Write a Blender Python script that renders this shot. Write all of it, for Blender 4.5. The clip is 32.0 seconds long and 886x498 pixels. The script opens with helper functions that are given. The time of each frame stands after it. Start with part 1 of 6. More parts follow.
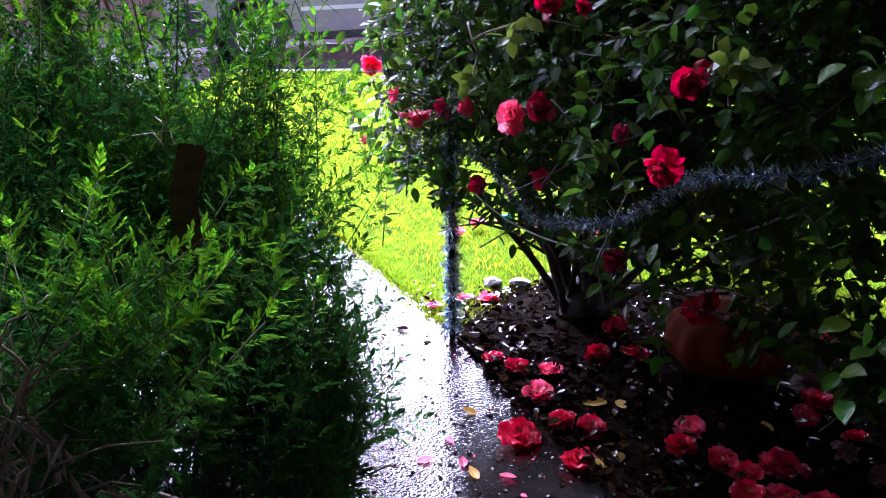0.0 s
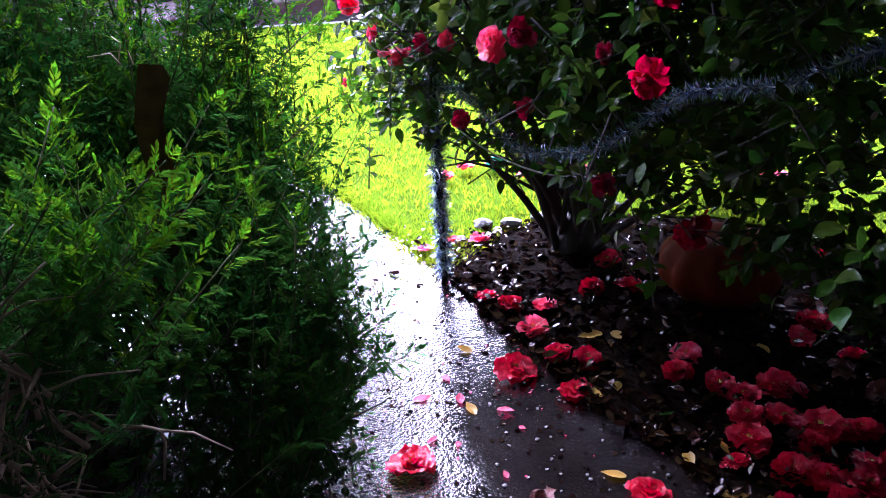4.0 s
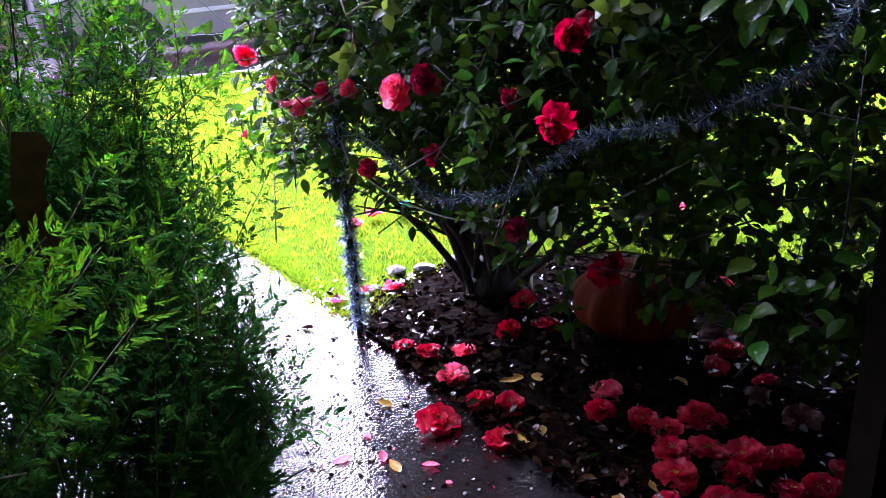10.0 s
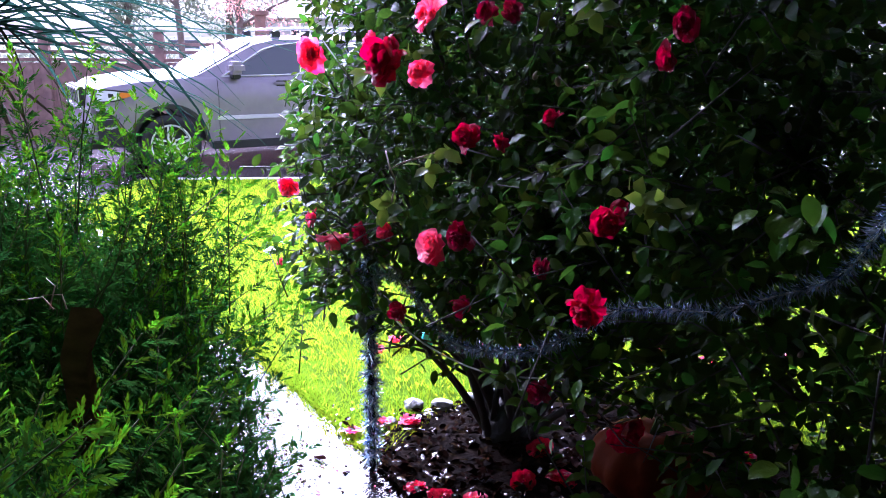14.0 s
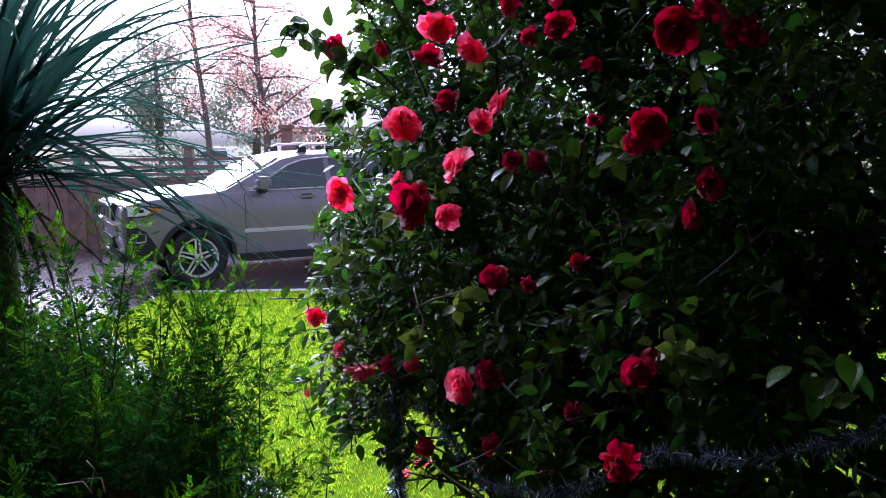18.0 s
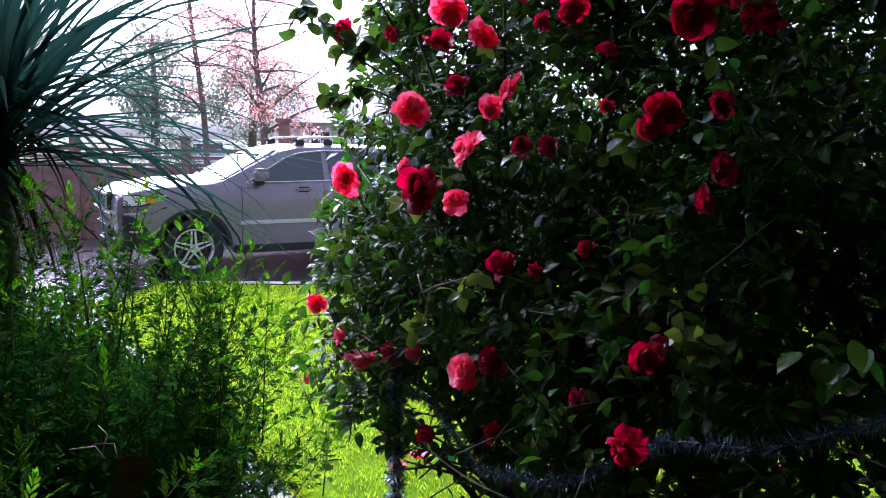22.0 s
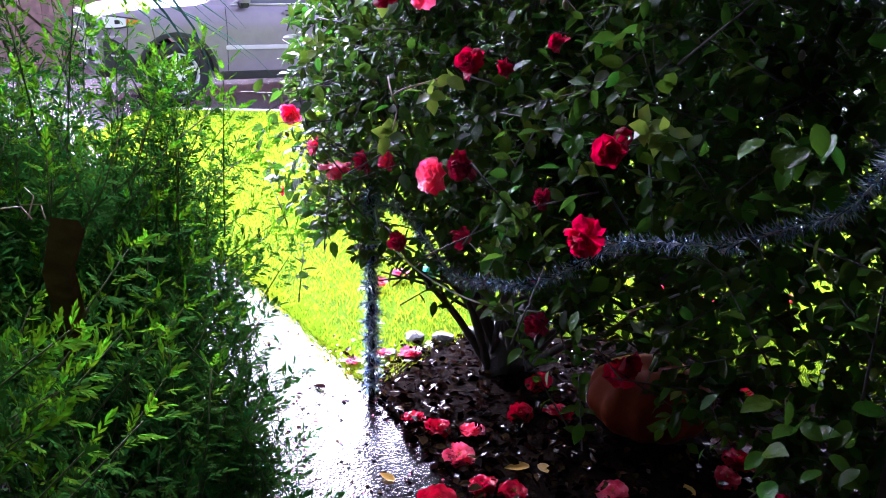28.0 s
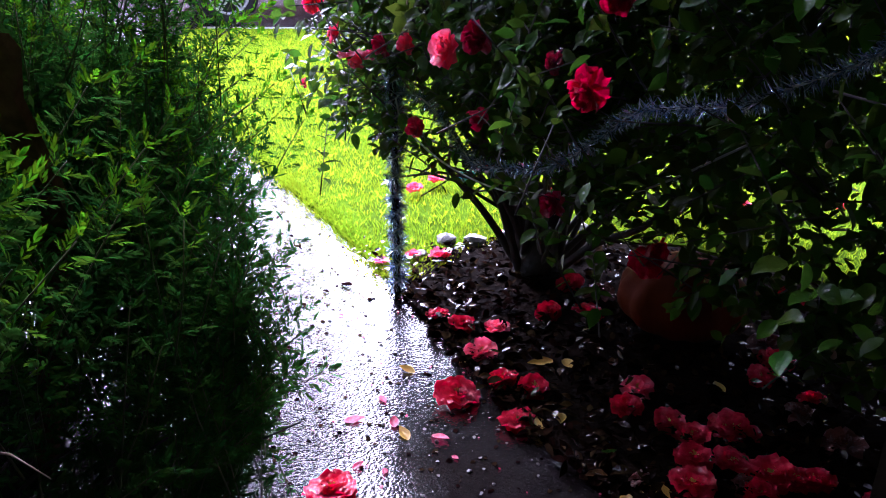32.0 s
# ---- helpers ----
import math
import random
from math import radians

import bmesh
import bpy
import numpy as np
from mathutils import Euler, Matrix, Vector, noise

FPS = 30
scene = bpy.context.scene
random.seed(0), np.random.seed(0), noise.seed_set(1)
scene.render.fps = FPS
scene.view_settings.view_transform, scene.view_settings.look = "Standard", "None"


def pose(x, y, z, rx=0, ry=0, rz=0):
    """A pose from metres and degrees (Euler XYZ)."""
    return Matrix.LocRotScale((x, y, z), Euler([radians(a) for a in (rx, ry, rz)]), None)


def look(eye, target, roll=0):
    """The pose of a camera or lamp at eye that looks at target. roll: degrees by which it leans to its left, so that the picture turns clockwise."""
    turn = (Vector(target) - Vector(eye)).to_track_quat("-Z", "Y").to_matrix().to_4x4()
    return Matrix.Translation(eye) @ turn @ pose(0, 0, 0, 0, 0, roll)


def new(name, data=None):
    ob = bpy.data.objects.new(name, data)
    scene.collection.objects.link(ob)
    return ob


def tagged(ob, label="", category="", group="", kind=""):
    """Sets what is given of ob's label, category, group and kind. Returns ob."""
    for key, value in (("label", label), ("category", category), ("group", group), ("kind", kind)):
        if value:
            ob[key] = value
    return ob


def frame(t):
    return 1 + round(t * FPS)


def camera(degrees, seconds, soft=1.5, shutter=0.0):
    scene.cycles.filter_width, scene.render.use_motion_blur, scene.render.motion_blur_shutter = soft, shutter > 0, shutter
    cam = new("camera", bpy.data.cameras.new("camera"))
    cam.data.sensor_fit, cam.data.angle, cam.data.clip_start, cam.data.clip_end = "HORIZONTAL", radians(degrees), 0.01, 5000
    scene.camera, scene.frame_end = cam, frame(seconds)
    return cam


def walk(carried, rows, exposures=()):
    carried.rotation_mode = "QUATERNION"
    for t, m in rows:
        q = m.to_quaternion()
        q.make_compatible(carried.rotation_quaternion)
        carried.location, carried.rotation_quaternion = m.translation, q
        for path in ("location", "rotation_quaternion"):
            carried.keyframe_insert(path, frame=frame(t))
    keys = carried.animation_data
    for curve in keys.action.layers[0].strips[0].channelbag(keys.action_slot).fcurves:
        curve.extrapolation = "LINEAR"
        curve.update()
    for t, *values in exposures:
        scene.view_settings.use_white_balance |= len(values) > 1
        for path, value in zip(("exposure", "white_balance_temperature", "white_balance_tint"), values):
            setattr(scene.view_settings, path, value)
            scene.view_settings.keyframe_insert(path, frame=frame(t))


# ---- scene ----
cam = camera(57.2, 32.0, soft=0.95)
# seconds, eye, target, roll
PATH = [
    (0, (0.092, 0.091, 1.478), (0.042, 1.949, 0.738), -0.7),
    (0.5, (0.097, 0.092, 1.477), (0.024, 1.948, 0.738), -1.0),
    (1, (0.096, 0.091, 1.471), (0.019, 1.947, 0.729), -1.0),
    (1.5, (0.1, 0.088, 1.455), (0.02, 1.924, 0.664), -0.8),
    (2, (0.097, 0.09, 1.434), (0.022, 1.919, 0.628), -1.4),
    (2.5, (0.104, 0.093, 1.425), (0.032, 1.914, 0.602), -1.7),
    (4.5, (0.113, 0.116, 1.385), (0.079, 1.931, 0.548), -3.7),
    (5, (0.127, 0.165, 1.297), (0.097, 1.979, 0.454), -3.5),
    (5.5, (0.147, 0.182, 1.19), (0.125, 1.982, 0.318), -3.0),
    (6, (0.153, 0.194, 1.141), (0.142, 1.987, 0.256), -2.9),
    (6.5, (0.153, 0.192, 1.109), (0.199, 1.973, 0.2), -2.9),
    (7, (0.148, 0.205, 1.133), (0.269, 1.977, 0.214), -2.8),
    (7.5, (0.137, 0.215, 1.18), (0.288, 1.985, 0.261), -3.2),
    (8, (0.127, 0.208, 1.236), (0.302, 1.981, 0.329), -3.0),
    (8.5, (0.13, 0.198, 1.325), (0.305, 1.989, 0.451), -3.3),
    (9, (0.121, 0.192, 1.368), (0.297, 2.021, 0.577), -3.6),
    (9.5, (0.114, 0.182, 1.388), (0.288, 2.019, 0.616), -4.0),
    (10, (0.107, 0.165, 1.409), (0.292, 2.007, 0.651), -3.9),
    (10.5, (0.104, 0.166, 1.44), (0.29, 2.016, 0.702), -3.9),
    (11, (0.104, 0.167, 1.462), (0.291, 2.036, 0.774), -3.4),
    (11.5, (0.106, 0.168, 1.467), (0.29, 2.051, 0.82), -2.6),
    (12, (0.104, 0.167, 1.48), (0.291, 2.059, 0.86), -1.6),
    (12.5, (0.105, 0.171, 1.502), (0.285, 2.07, 0.901), -1.2),
    (13, (0.101, 0.169, 1.516), (0.277, 2.079, 0.947), -0.4),
    (13.5, (0.099, 0.169, 1.531), (0.263, 2.087, 0.988), 0.1),
    (14, (0.092, 0.17, 1.539), (0.242, 2.099, 1.032), 0.5),
    (14.5, (0.089, 0.17, 1.546), (0.224, 2.108, 1.07), 0.7),
    (15, (0.086, 0.165, 1.559), (0.217, 2.113, 1.126), 1.2),
    (15.5, (0.081, 0.168, 1.566), (0.207, 2.123, 1.163), 1.3),
    (17.5, (0.074, 0.176, 1.621), (0.178, 2.15, 1.316), -0.4),
    (18, (0.075, 0.174, 1.641), (0.175, 2.154, 1.377), -0.4),
    (18.5, (0.082, 0.165, 1.656), (0.181, 2.151, 1.438), -0.1),
    (19, (0.087, 0.179, 1.668), (0.181, 2.167, 1.466), 0.1),
    (19.5, (0.074, 0.163, 1.667), (0.167, 2.15, 1.456), -0.1),
    (20, (0.056, 0.158, 1.648), (0.157, 2.145, 1.449), 0.1),
    (20.5, (0.051, 0.164, 1.63), (0.157, 2.152, 1.443), 0.9),
    (21, (0.053, 0.169, 1.622), (0.162, 2.156, 1.423), 1.2),
    (21.5, (0.046, 0.169, 1.62), (0.157, 2.152, 1.388), 1.1),
    (22, (0.042, 0.176, 1.605), (0.158, 2.155, 1.339), 0.9),
    (22.5, (0.044, 0.179, 1.594), (0.161, 2.154, 1.3), 0.3),
    (23, (0.05, 0.184, 1.571), (0.171, 2.156, 1.26), 0.1),
    (23.5, (0.052, 0.19, 1.54), (0.178, 2.157, 1.204), 0.3),
    (24, (0.051, 0.192, 1.53), (0.182, 2.153, 1.161), 0.6),
    (24.5, (0.058, 0.194, 1.513), (0.189, 2.146, 1.097), 0.6),
    (25, (0.064, 0.199, 1.505), (0.194, 2.136, 1.021), 0.6),
    (25.5, (0.075, 0.2, 1.498), (0.204, 2.118, 0.948), 0.9),
    (26, (0.087, 0.191, 1.499), (0.216, 2.085, 0.87), 1.2),
    (26.5, (0.093, 0.186, 1.502), (0.224, 2.075, 0.859), 1.4),
    (28.5, (0.127, 0.193, 1.506), (0.251, 2.079, 0.853), 1.7),
    (29, (0.135, 0.194, 1.505), (0.251, 2.079, 0.848), 1.6),
    (29.5, (0.162, 0.202, 1.477), (0.252, 2.086, 0.812), 1.3),
    (30, (0.191, 0.215, 1.419), (0.241, 2.097, 0.746), 1.0),
    (30.5, (0.226, 0.219, 1.387), (0.242, 2.089, 0.677), 0.9),
    (31, (0.235, 0.208, 1.365), (0.225, 2.059, 0.608), 0.5),
    (31.5, (0.242, 0.215, 1.354), (0.221, 2.055, 0.572), 0.3),
    (32, (0.251, 0.223, 1.35), (0.225, 2.054, 0.545), 0.1),
]
EXPOSURES = [
    (0, 2.42, 5100, 43), (5, 2.42, 5100, 43), (7, 2.52, 5100, 43), (9, 2.53, 5150, 43), (13, 2.46, 5050, 42), (15, 2.25, 5000, 42), (17.5, 1.55, 5150, 31), (19, 0.79, 5250, 30),
    (20, 0.75, 5250, 30), (21.5, 1.18, 5200, 30), (23, 1.9, 5150, 39), (24.5, 2.42, 5150, 40), (26, 2.72, 5200, 41), (29, 2.75, 5200, 41), (30.5, 2.22, 5200, 40), (32, 2.05, 5200, 40)]
walk(cam, [(t, look(eye, target, roll)) for t, eye, target, roll in PATH], EXPOSURES)

# ---------------------------------------------------------------- light
world = bpy.data.worlds.new("rain_sky")
scene.world = world
world.use_nodes = True
wn, wl = world.node_tree.nodes, world.node_tree.links
sky = wn.new("ShaderNodeTexSky")
sky.sky_type = "NISHITA"
sky.sun_disc = False
sky.sun_elevation = radians(38)
sky.sun_rotation = radians(-12)
sky.air_density, sky.dust_density, sky.ozone_density = 1.0, 6.0, 1.0
pale = wn.new("ShaderNodeHueSaturation")
pale.inputs["Saturation"].default_value = 0.22
wl.new(sky.outputs["Color"], pale.inputs["Color"])
wl.new(pale.outputs["Color"], wn["Background"].inputs["Color"])
wn["Background"].inputs["Strength"].default_value = 0.12

sun_data = bpy.data.lights.new("sun", "SUN")
sun_data.energy, sun_data.angle, sun_data.color = 5.0, radians(52), (1.0, 0.97, 0.94)
sun = new("sun", sun_data)
sun.matrix_world = look((-2.6, 10, 8), (0, 0, 0))


# ---------------------------------------------------------------- materials
def material(name, color, rough=0.6, metal=0.0, var=0.25, scale=8.0, bump=0.0, bump_scale=60.0, alt=None,
             translucent=0.0, coat=0.0, spec=0.5, island=0.0):
    """A node material: two scales of noise vary the colour towards alt, fine noise gives relief."""
    m = bpy.data.materials.new(name)
    m.use_nodes = True
    n, l = m.node_tree.nodes, m.node_tree.links
    b = n["Principled BSDF"]
    co = n.new("ShaderNodeTexCoord")
    big = n.new("ShaderNodeTexNoise")
    big.inputs["Scale"].default_value, big.inputs["Detail"].default_value = scale, 6
    l.new(co.outputs["Object"], big.inputs["Vector"])
    mix = n.new("ShaderNodeMix")
    mix.data_type = "RGBA"
    alt = alt or tuple(c * (1 - var) for c in color)
    mix.inputs["A"].default_value, mix.inputs["B"].default_value = (*color, 1), (*alt, 1)
    ramp = n.new("ShaderNodeMapRange")
    ramp.inputs["From Min"].default_value, ramp.inputs["From Max"].default_value = 0.35, 0.65
    l.new(big.outputs["Fac"], ramp.inputs["Value"])
    l.new(ramp.outputs["Result"], mix.inputs["Factor"])
    out = mix.outputs["Result"]
    if island:
        geo = n.new("ShaderNodeNewGeometry")
        hsv = n.new("ShaderNodeHueSaturation")
        mr = n.new("ShaderNodeMapRange")
        mr.inputs["To Min"].default_value, mr.inputs["To Max"].default_value = 1 - island, 1 + island
        l.new(geo.outputs["Random Per Island"], mr.inputs["Value"])
        l.new(mr.outputs["Result"], hsv.inputs["Value"])
        hue = n.new("ShaderNodeMapRange")
        hue.inputs["To Min"].default_value, hue.inputs["To Max"].default_value = 0.5 - island * 0.06, 0.5 + island * 0.06
        l.new(geo.outputs["Random Per Island"], hue.inputs["Value"])
        l.new(hue.outputs["Result"], hsv.inputs["Hue"])
        l.new(out, hsv.inputs["Color"])
        out = hsv.outputs["Color"]
    l.new(out, b.inputs["Base Color"])
    b.inputs["Roughness"].default_value, b.inputs["Metallic"].default_value = rough, metal
    b.inputs["Coat Weight"].default_value = coat
    b.inputs["Coat Roughness"].default_value = 0.06
    b.inputs["Specular IOR Level"].default_value = spec
    if bump:
        fine = n.new("ShaderNodeTexNoise")
        fine.inputs["Scale"].default_value, fine.inputs["Detail"].default_value = bump_scale, 5
        l.new(co.outputs["Object"], fine.inputs["Vector"])
        bp = n.new("ShaderNodeBump")
        bp.inputs["Strength"].default_value, bp.inputs["Distance"].default_value = bump, 0.01
        l.new(fine.outputs["Fac"], bp.inputs["Height"])
        l.new(bp.outputs["Normal"], b.inputs["Normal"])
    if translucent:
        tr = n.new("ShaderNodeBsdfTranslucent")
        bright = n.new("ShaderNodeHueSaturation")
        bright.inputs["Saturation"].default_value, bright.inputs["Value"].default_value = 1.05, 1.6
        l.new(out, bright.inputs["Color"])
        l.new(bright.outputs["Color"], tr.inputs["Color"])
        ms = n.new("ShaderNodeMixShader")
        ms.inputs["Fac"].default_value = translucent
        l.new(b.outputs["BSDF"], ms.inputs[1])
        l.new(tr.outputs["BSDF"], ms.inputs[2])
        l.new(ms.outputs["Shader"], n["Material Output"].inputs["Surface"])
    return m


def wet_concrete():
    """Worn exposed-aggregate concrete in the rain: gritty towards the hedge, under a still film of water along the bed."""
    m = material("wet_concrete", (0.014, 0.01, 0.009), 0.3, alt=(0.007, 0.005, 0.005), scale=5.0)
    n, l = m.node_tree.nodes, m.node_tree.links
    b = n["Principled BSDF"]
    co = n.new("ShaderNodeTexCoord")

    def tex(kind, scale, detail=0):
        t = n.new(kind)
        t.inputs["Scale"].default_value = scale
        if detail:
            t.inputs["Detail"].default_value = detail
        l.new(co.outputs["Object"], t.inputs["Vector"])
        return t
    peb = tex("ShaderNodeTexVoronoi", 120)
    grit = tex("ShaderNodeTexNoise", 80, 5)
    lump = tex("ShaderNodeTexNoise", 24, 3)
    pool = tex("ShaderNodeTexNoise", 5, 4)
    # depth of the film: lies towards the bed, with a wavering shore
    film = n.new("ShaderNodeVectorMath")
    film.operation = "DOT_PRODUCT"
    film.inputs[1].default_value = (1.0, 0.15, 0.0)
    l.new(co.outputs["Object"], film.inputs[0])
    shore = n.new("ShaderNodeMath")
    shore.operation = "MULTIPLY_ADD"
    shore.inputs[1].default_value = 0.3
    l.new(pool.outputs["Fac"], shore.inputs[0])
    l.new(film.outputs["Value"], shore.inputs[2])
    dry = n.new("ShaderNodeMapRange")
    dry.inputs["From Min"].default_value, dry.inputs["From Max"].default_value = 0.28, 0.56
    dry.inputs["To Min"].default_value, dry.inputs["To Max"].default_value = 0.9, 0.18
    l.new(shore.outputs["Value"], dry.inputs["Value"])
    inv = n.new("ShaderNodeMath")
    inv.operation = "MULTIPLY"
    inv.inputs[1].default_value = -1.2
    l.new(peb.outputs["Distance"], inv.inputs[0])
    add = n.new("ShaderNodeMath")
    add.operation = "MULTIPLY_ADD"
    add.inputs[1].default_value = 2.2
    l.new(grit.outputs["Fac"], add.inputs[0])
    l.new(inv.outputs["Value"], add.inputs[2])
    b1 = n.new("ShaderNodeBump")
    b1.inputs["Distance"].default_value = 0.0045
    l.new(add.outputs["Value"], b1.inputs["Height"])
    l.new(dry.outputs["Result"], b1.inputs["Strength"])
    b2 = n.new("ShaderNodeBump")
    b2.inputs["Distance"].default_value, b2.inputs["Strength"].default_value = 0.01, 0.07
    l.new(lump.outputs["Fac"], b2.inputs["Height"])
    l.new(b1.outputs["Normal"], b2.inputs["Normal"])
    l.new(b2.outputs["Normal"], b.inputs["Normal"])
    b.inputs["Roughness"].default_value = 0.1
    b.inputs["Specular IOR Level"].default_value = 0.6
    return m


def glass(name, tint, rough=0.03):
    m = bpy.data.materials.new(name)
    m.use_nodes = True
    b = m.node_tree.nodes["Principled BSDF"]
    b.inputs["Base Color"].default_value = (*tint, 1)
    b.inputs["Roughness"].default_value = rough
    b.inputs["IOR"].default_value = 1.5
    b.inputs["Coat Weight"].default_value = 0.6
    return m


M_PATH = wet_concrete()
M_ROAD = material("wet_asphalt", (0.11, 0.1, 0.105), 0.16, alt=(0.06, 0.056, 0.06), scale=1.2, bump=0.15, bump_scale=70, spec=0.7)
M_KERB = material("kerb_concrete", (0.34, 0.32, 0.31), 0.45, alt=(0.24, 0.23, 0.22), scale=5, bump=0.3)
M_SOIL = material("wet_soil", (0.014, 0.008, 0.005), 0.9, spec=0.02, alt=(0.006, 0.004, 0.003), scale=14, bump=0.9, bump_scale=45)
M_TURF = material("turf_soil", (0.08, 0.16, 0.004), 0.8, alt=(0.05, 0.09, 0.006), scale=6, bump=0.6, spec=0.0)
M_GRASS = material("grass_blade", (0.222, 0.345, 0.004), 0.7, alt=(0.29, 0.375, 0.006), scale=1.6, translucent=0.5, island=0.22, spec=0.0)
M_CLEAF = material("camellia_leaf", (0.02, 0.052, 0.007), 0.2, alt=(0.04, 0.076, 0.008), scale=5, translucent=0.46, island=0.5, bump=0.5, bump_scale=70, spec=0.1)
# lit copy of the camellia leaf: the light is in its brighter green
M_CLEAF_LIT = material("lit_camellia_leaf", (0.028, 0.085, 0.009), 0.13, alt=(0.05, 0.115, 0.01), scale=8, translucent=0.45, island=0.4, bump=0.5, bump_scale=70, spec=0.22)
M_CYOUNG_LIT = material("young_and_lit_leaf", (0.16, 0.22, 0.03), 0.3, alt=(0.1, 0.17, 0.02), scale=20, translucent=0.4)
M_BARK = material("camellia_bark", (0.05, 0.04, 0.032), 0.7, alt=(0.022, 0.018, 0.015), scale=12, bump=0.6, bump_scale=50)
M_PETAL = material("red_petal", (0.5, 0.012, 0.045), 0.35, alt=(0.26, 0.006, 0.02), scale=3.2, translucent=0.5, bump=0.55, bump_scale=14, spec=0.3)
# faded petals; on the bush's left side the pink also paints light
M_PETAL_PINK = material("faded_and_lit_pink_petal", (0.9, 0.2, 0.3), 0.38, alt=(0.82, 0.05, 0.13), scale=3.0, translucent=0.42, bump=0.5, bump_scale=14)
M_PETAL_BROWN = material("rotting_petal", (0.22, 0.035, 0.025), 0.4, alt=(0.09, 0.03, 0.015), scale=40, bump=0.4)
M_STAMEN = material("yellow_stamen", (0.75, 0.42, 0.06), 0.5, var=0.3)
M_BUD = material("bud_scale", (0.2, 0.24, 0.09), 0.45, alt=(0.25, 0.14, 0.08), scale=30)
# the slight blue in the base colour paints a veil of haze
M_HLEAF = material("hedge_leaf", (0.014, 0.058, 0.012), 0.6, alt=(0.036, 0.11, 0.012), scale=7.0, translucent=0.25, island=0.35, spec=0.0)
# young tips; given to high shoots only, so it also paints top light
M_HTIP = material("hedge_young_and_lit_leaf", (0.055, 0.17, 0.008), 0.6, alt=(0.1, 0.24, 0.01), scale=5.0, translucent=0.42, island=0.35, spec=0.0)
M_TWIG = material("dry_twig", (0.42, 0.31, 0.21), 0.7, alt=(0.24, 0.17, 0.11), scale=30, bump=0.4)
M_STEM = material("green_stem", (0.05, 0.1, 0.025), 0.5, alt=(0.08, 0.08, 0.03), scale=10, spec=0.1)
M_STUMP = material("rotten_wood", (0.17, 0.085, 0.05), 0.8, alt=(0.085, 0.045, 0.028), scale=20, bump=0.7, bump_scale=60, spec=0.0)
M_TINSEL = material("blue_tinsel_foil", (0.38, 0.6, 0.9), 0.1, metal=0.75, alt=(0.88, 0.94, 1.0), scale=60, island=0.8)
M_WIRE = material("grey_wire", (0.55, 0.55, 0.52), 0.4, metal=0.2)
M_YELLOW = material("yellow_leaf", (0.62, 0.42, 0.06), 0.3, alt=(0.5, 0.26, 0.05), scale=40, translucent=0.15, bump=0.1)
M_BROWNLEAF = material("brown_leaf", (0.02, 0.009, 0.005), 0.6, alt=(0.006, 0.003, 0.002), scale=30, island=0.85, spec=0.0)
M_TERRA = material("pumpkin_rind", (0.17, 0.034, 0.01), 0.6, alt=(0.11, 0.02, 0.008), scale=9, bump=0.1, spec=0.03)
M_WOOD = material("dark_porch_timber", (0.014, 0.011, 0.008), 0.8, alt=(0.008, 0.007, 0.005), scale=10, bump=0.3, spec=0.0)
M_HOUSE = material("house_siding", (0.1, 0.09, 0.085), 0.7, alt=(0.08, 0.072, 0.068), scale=4)
M_FENCE = material("weathered_fence_timber", (0.27, 0.16, 0.13), 0.7, alt=(0.17, 0.1, 0.085), scale=6, bump=0.3)
# grey paint with a lightened base that carries the rain haze
M_PAINT = material("car_paint_hazed", (0.27, 0.232, 0.285), 0.38, metal=0.25, var=0.1, coat=0.3, spec=0.4, bump=0.04, bump_scale=160)
M_BLACK = material("black_plastic", (0.012, 0.012, 0.013), 0.5, var=0.2)
M_RUBBER = material("tyre_rubber", (0.018, 0.018, 0.018), 0.7, var=0.3, bump=0.3)
M_CHROME = material("chrome_trim", (0.72, 0.72, 0.76), 0.2, metal=0.55, var=0.05)
M_ALLOY = material("alloy_rim", (0.7, 0.7, 0.72), 0.3, metal=0.25, var=0.05)
# the tint is lightened to paint reflected trees into the glass
M_CARGLASS = glass("car_glass", (0.055, 0.06, 0.075))
M_LAMP = glass("headlamp_glass", (0.75, 0.77, 0.8), 0.08)
M_AMBER = glass("amber_lens", (0.8, 0.25, 0.03), 0.12)
M_STRAP = material("strap_leaf", (0.026, 0.08, 0.066), 0.6, alt=(0.036, 0.085, 0.06), scale=4, translucent=0.14, island=0.4, spec=0.0)
M_STRAP_DRY = material("dead_strap_leaf", (0.05, 0.04, 0.022), 0.7, alt=(0.11, 0.085, 0.05), scale=8, spec=0.1)
M_TREEBARK = material("grey_tree_bark", (0.17, 0.14, 0.125), 0.7, alt=(0.11, 0.09, 0.08), scale=8, bump=0.5)
M_REDLEAF = material("withered_red_leaf", (0.62, 0.34, 0.3), 0.6, alt=(0.5, 0.24, 0.2), scale=3, translucent=0.4, island=0.3)
# lightened base colour: rain haze is painted into the leaves
M_FARLEAF = material("far_leaf_hazed", (0.16, 0.19, 0.13), 0.7, alt=(0.22, 0.23, 0.18), scale=1.5, translucent=0.3, island=0.3)
M_WHITE = material("white_car_paint", (0.75, 0.76, 0.78), 0.3, var=0.05, coat=0.8)
# house wall and roof are lightened to paint distance haze
M_STUCCO = material("hazed_house_wall", (0.6, 0.57, 0.58), 0.8, alt=(0.52, 0.5, 0.5), scale=3)
M_ROOF = material("hazed_grey_shingle", (0.34, 0.33, 0.35), 0.7, alt=(0.26, 0.25, 0.27), scale=10, bump=0.4)
M_STONE = material("pale_edging_stone", (0.16, 0.15, 0.135), 0.5, alt=(0.08, 0.074, 0.065), scale=14, bump=0.5)
M_BLUE = material("turquoise_plastic", (0.02, 0.4, 0.5), 0.3, var=0.1)
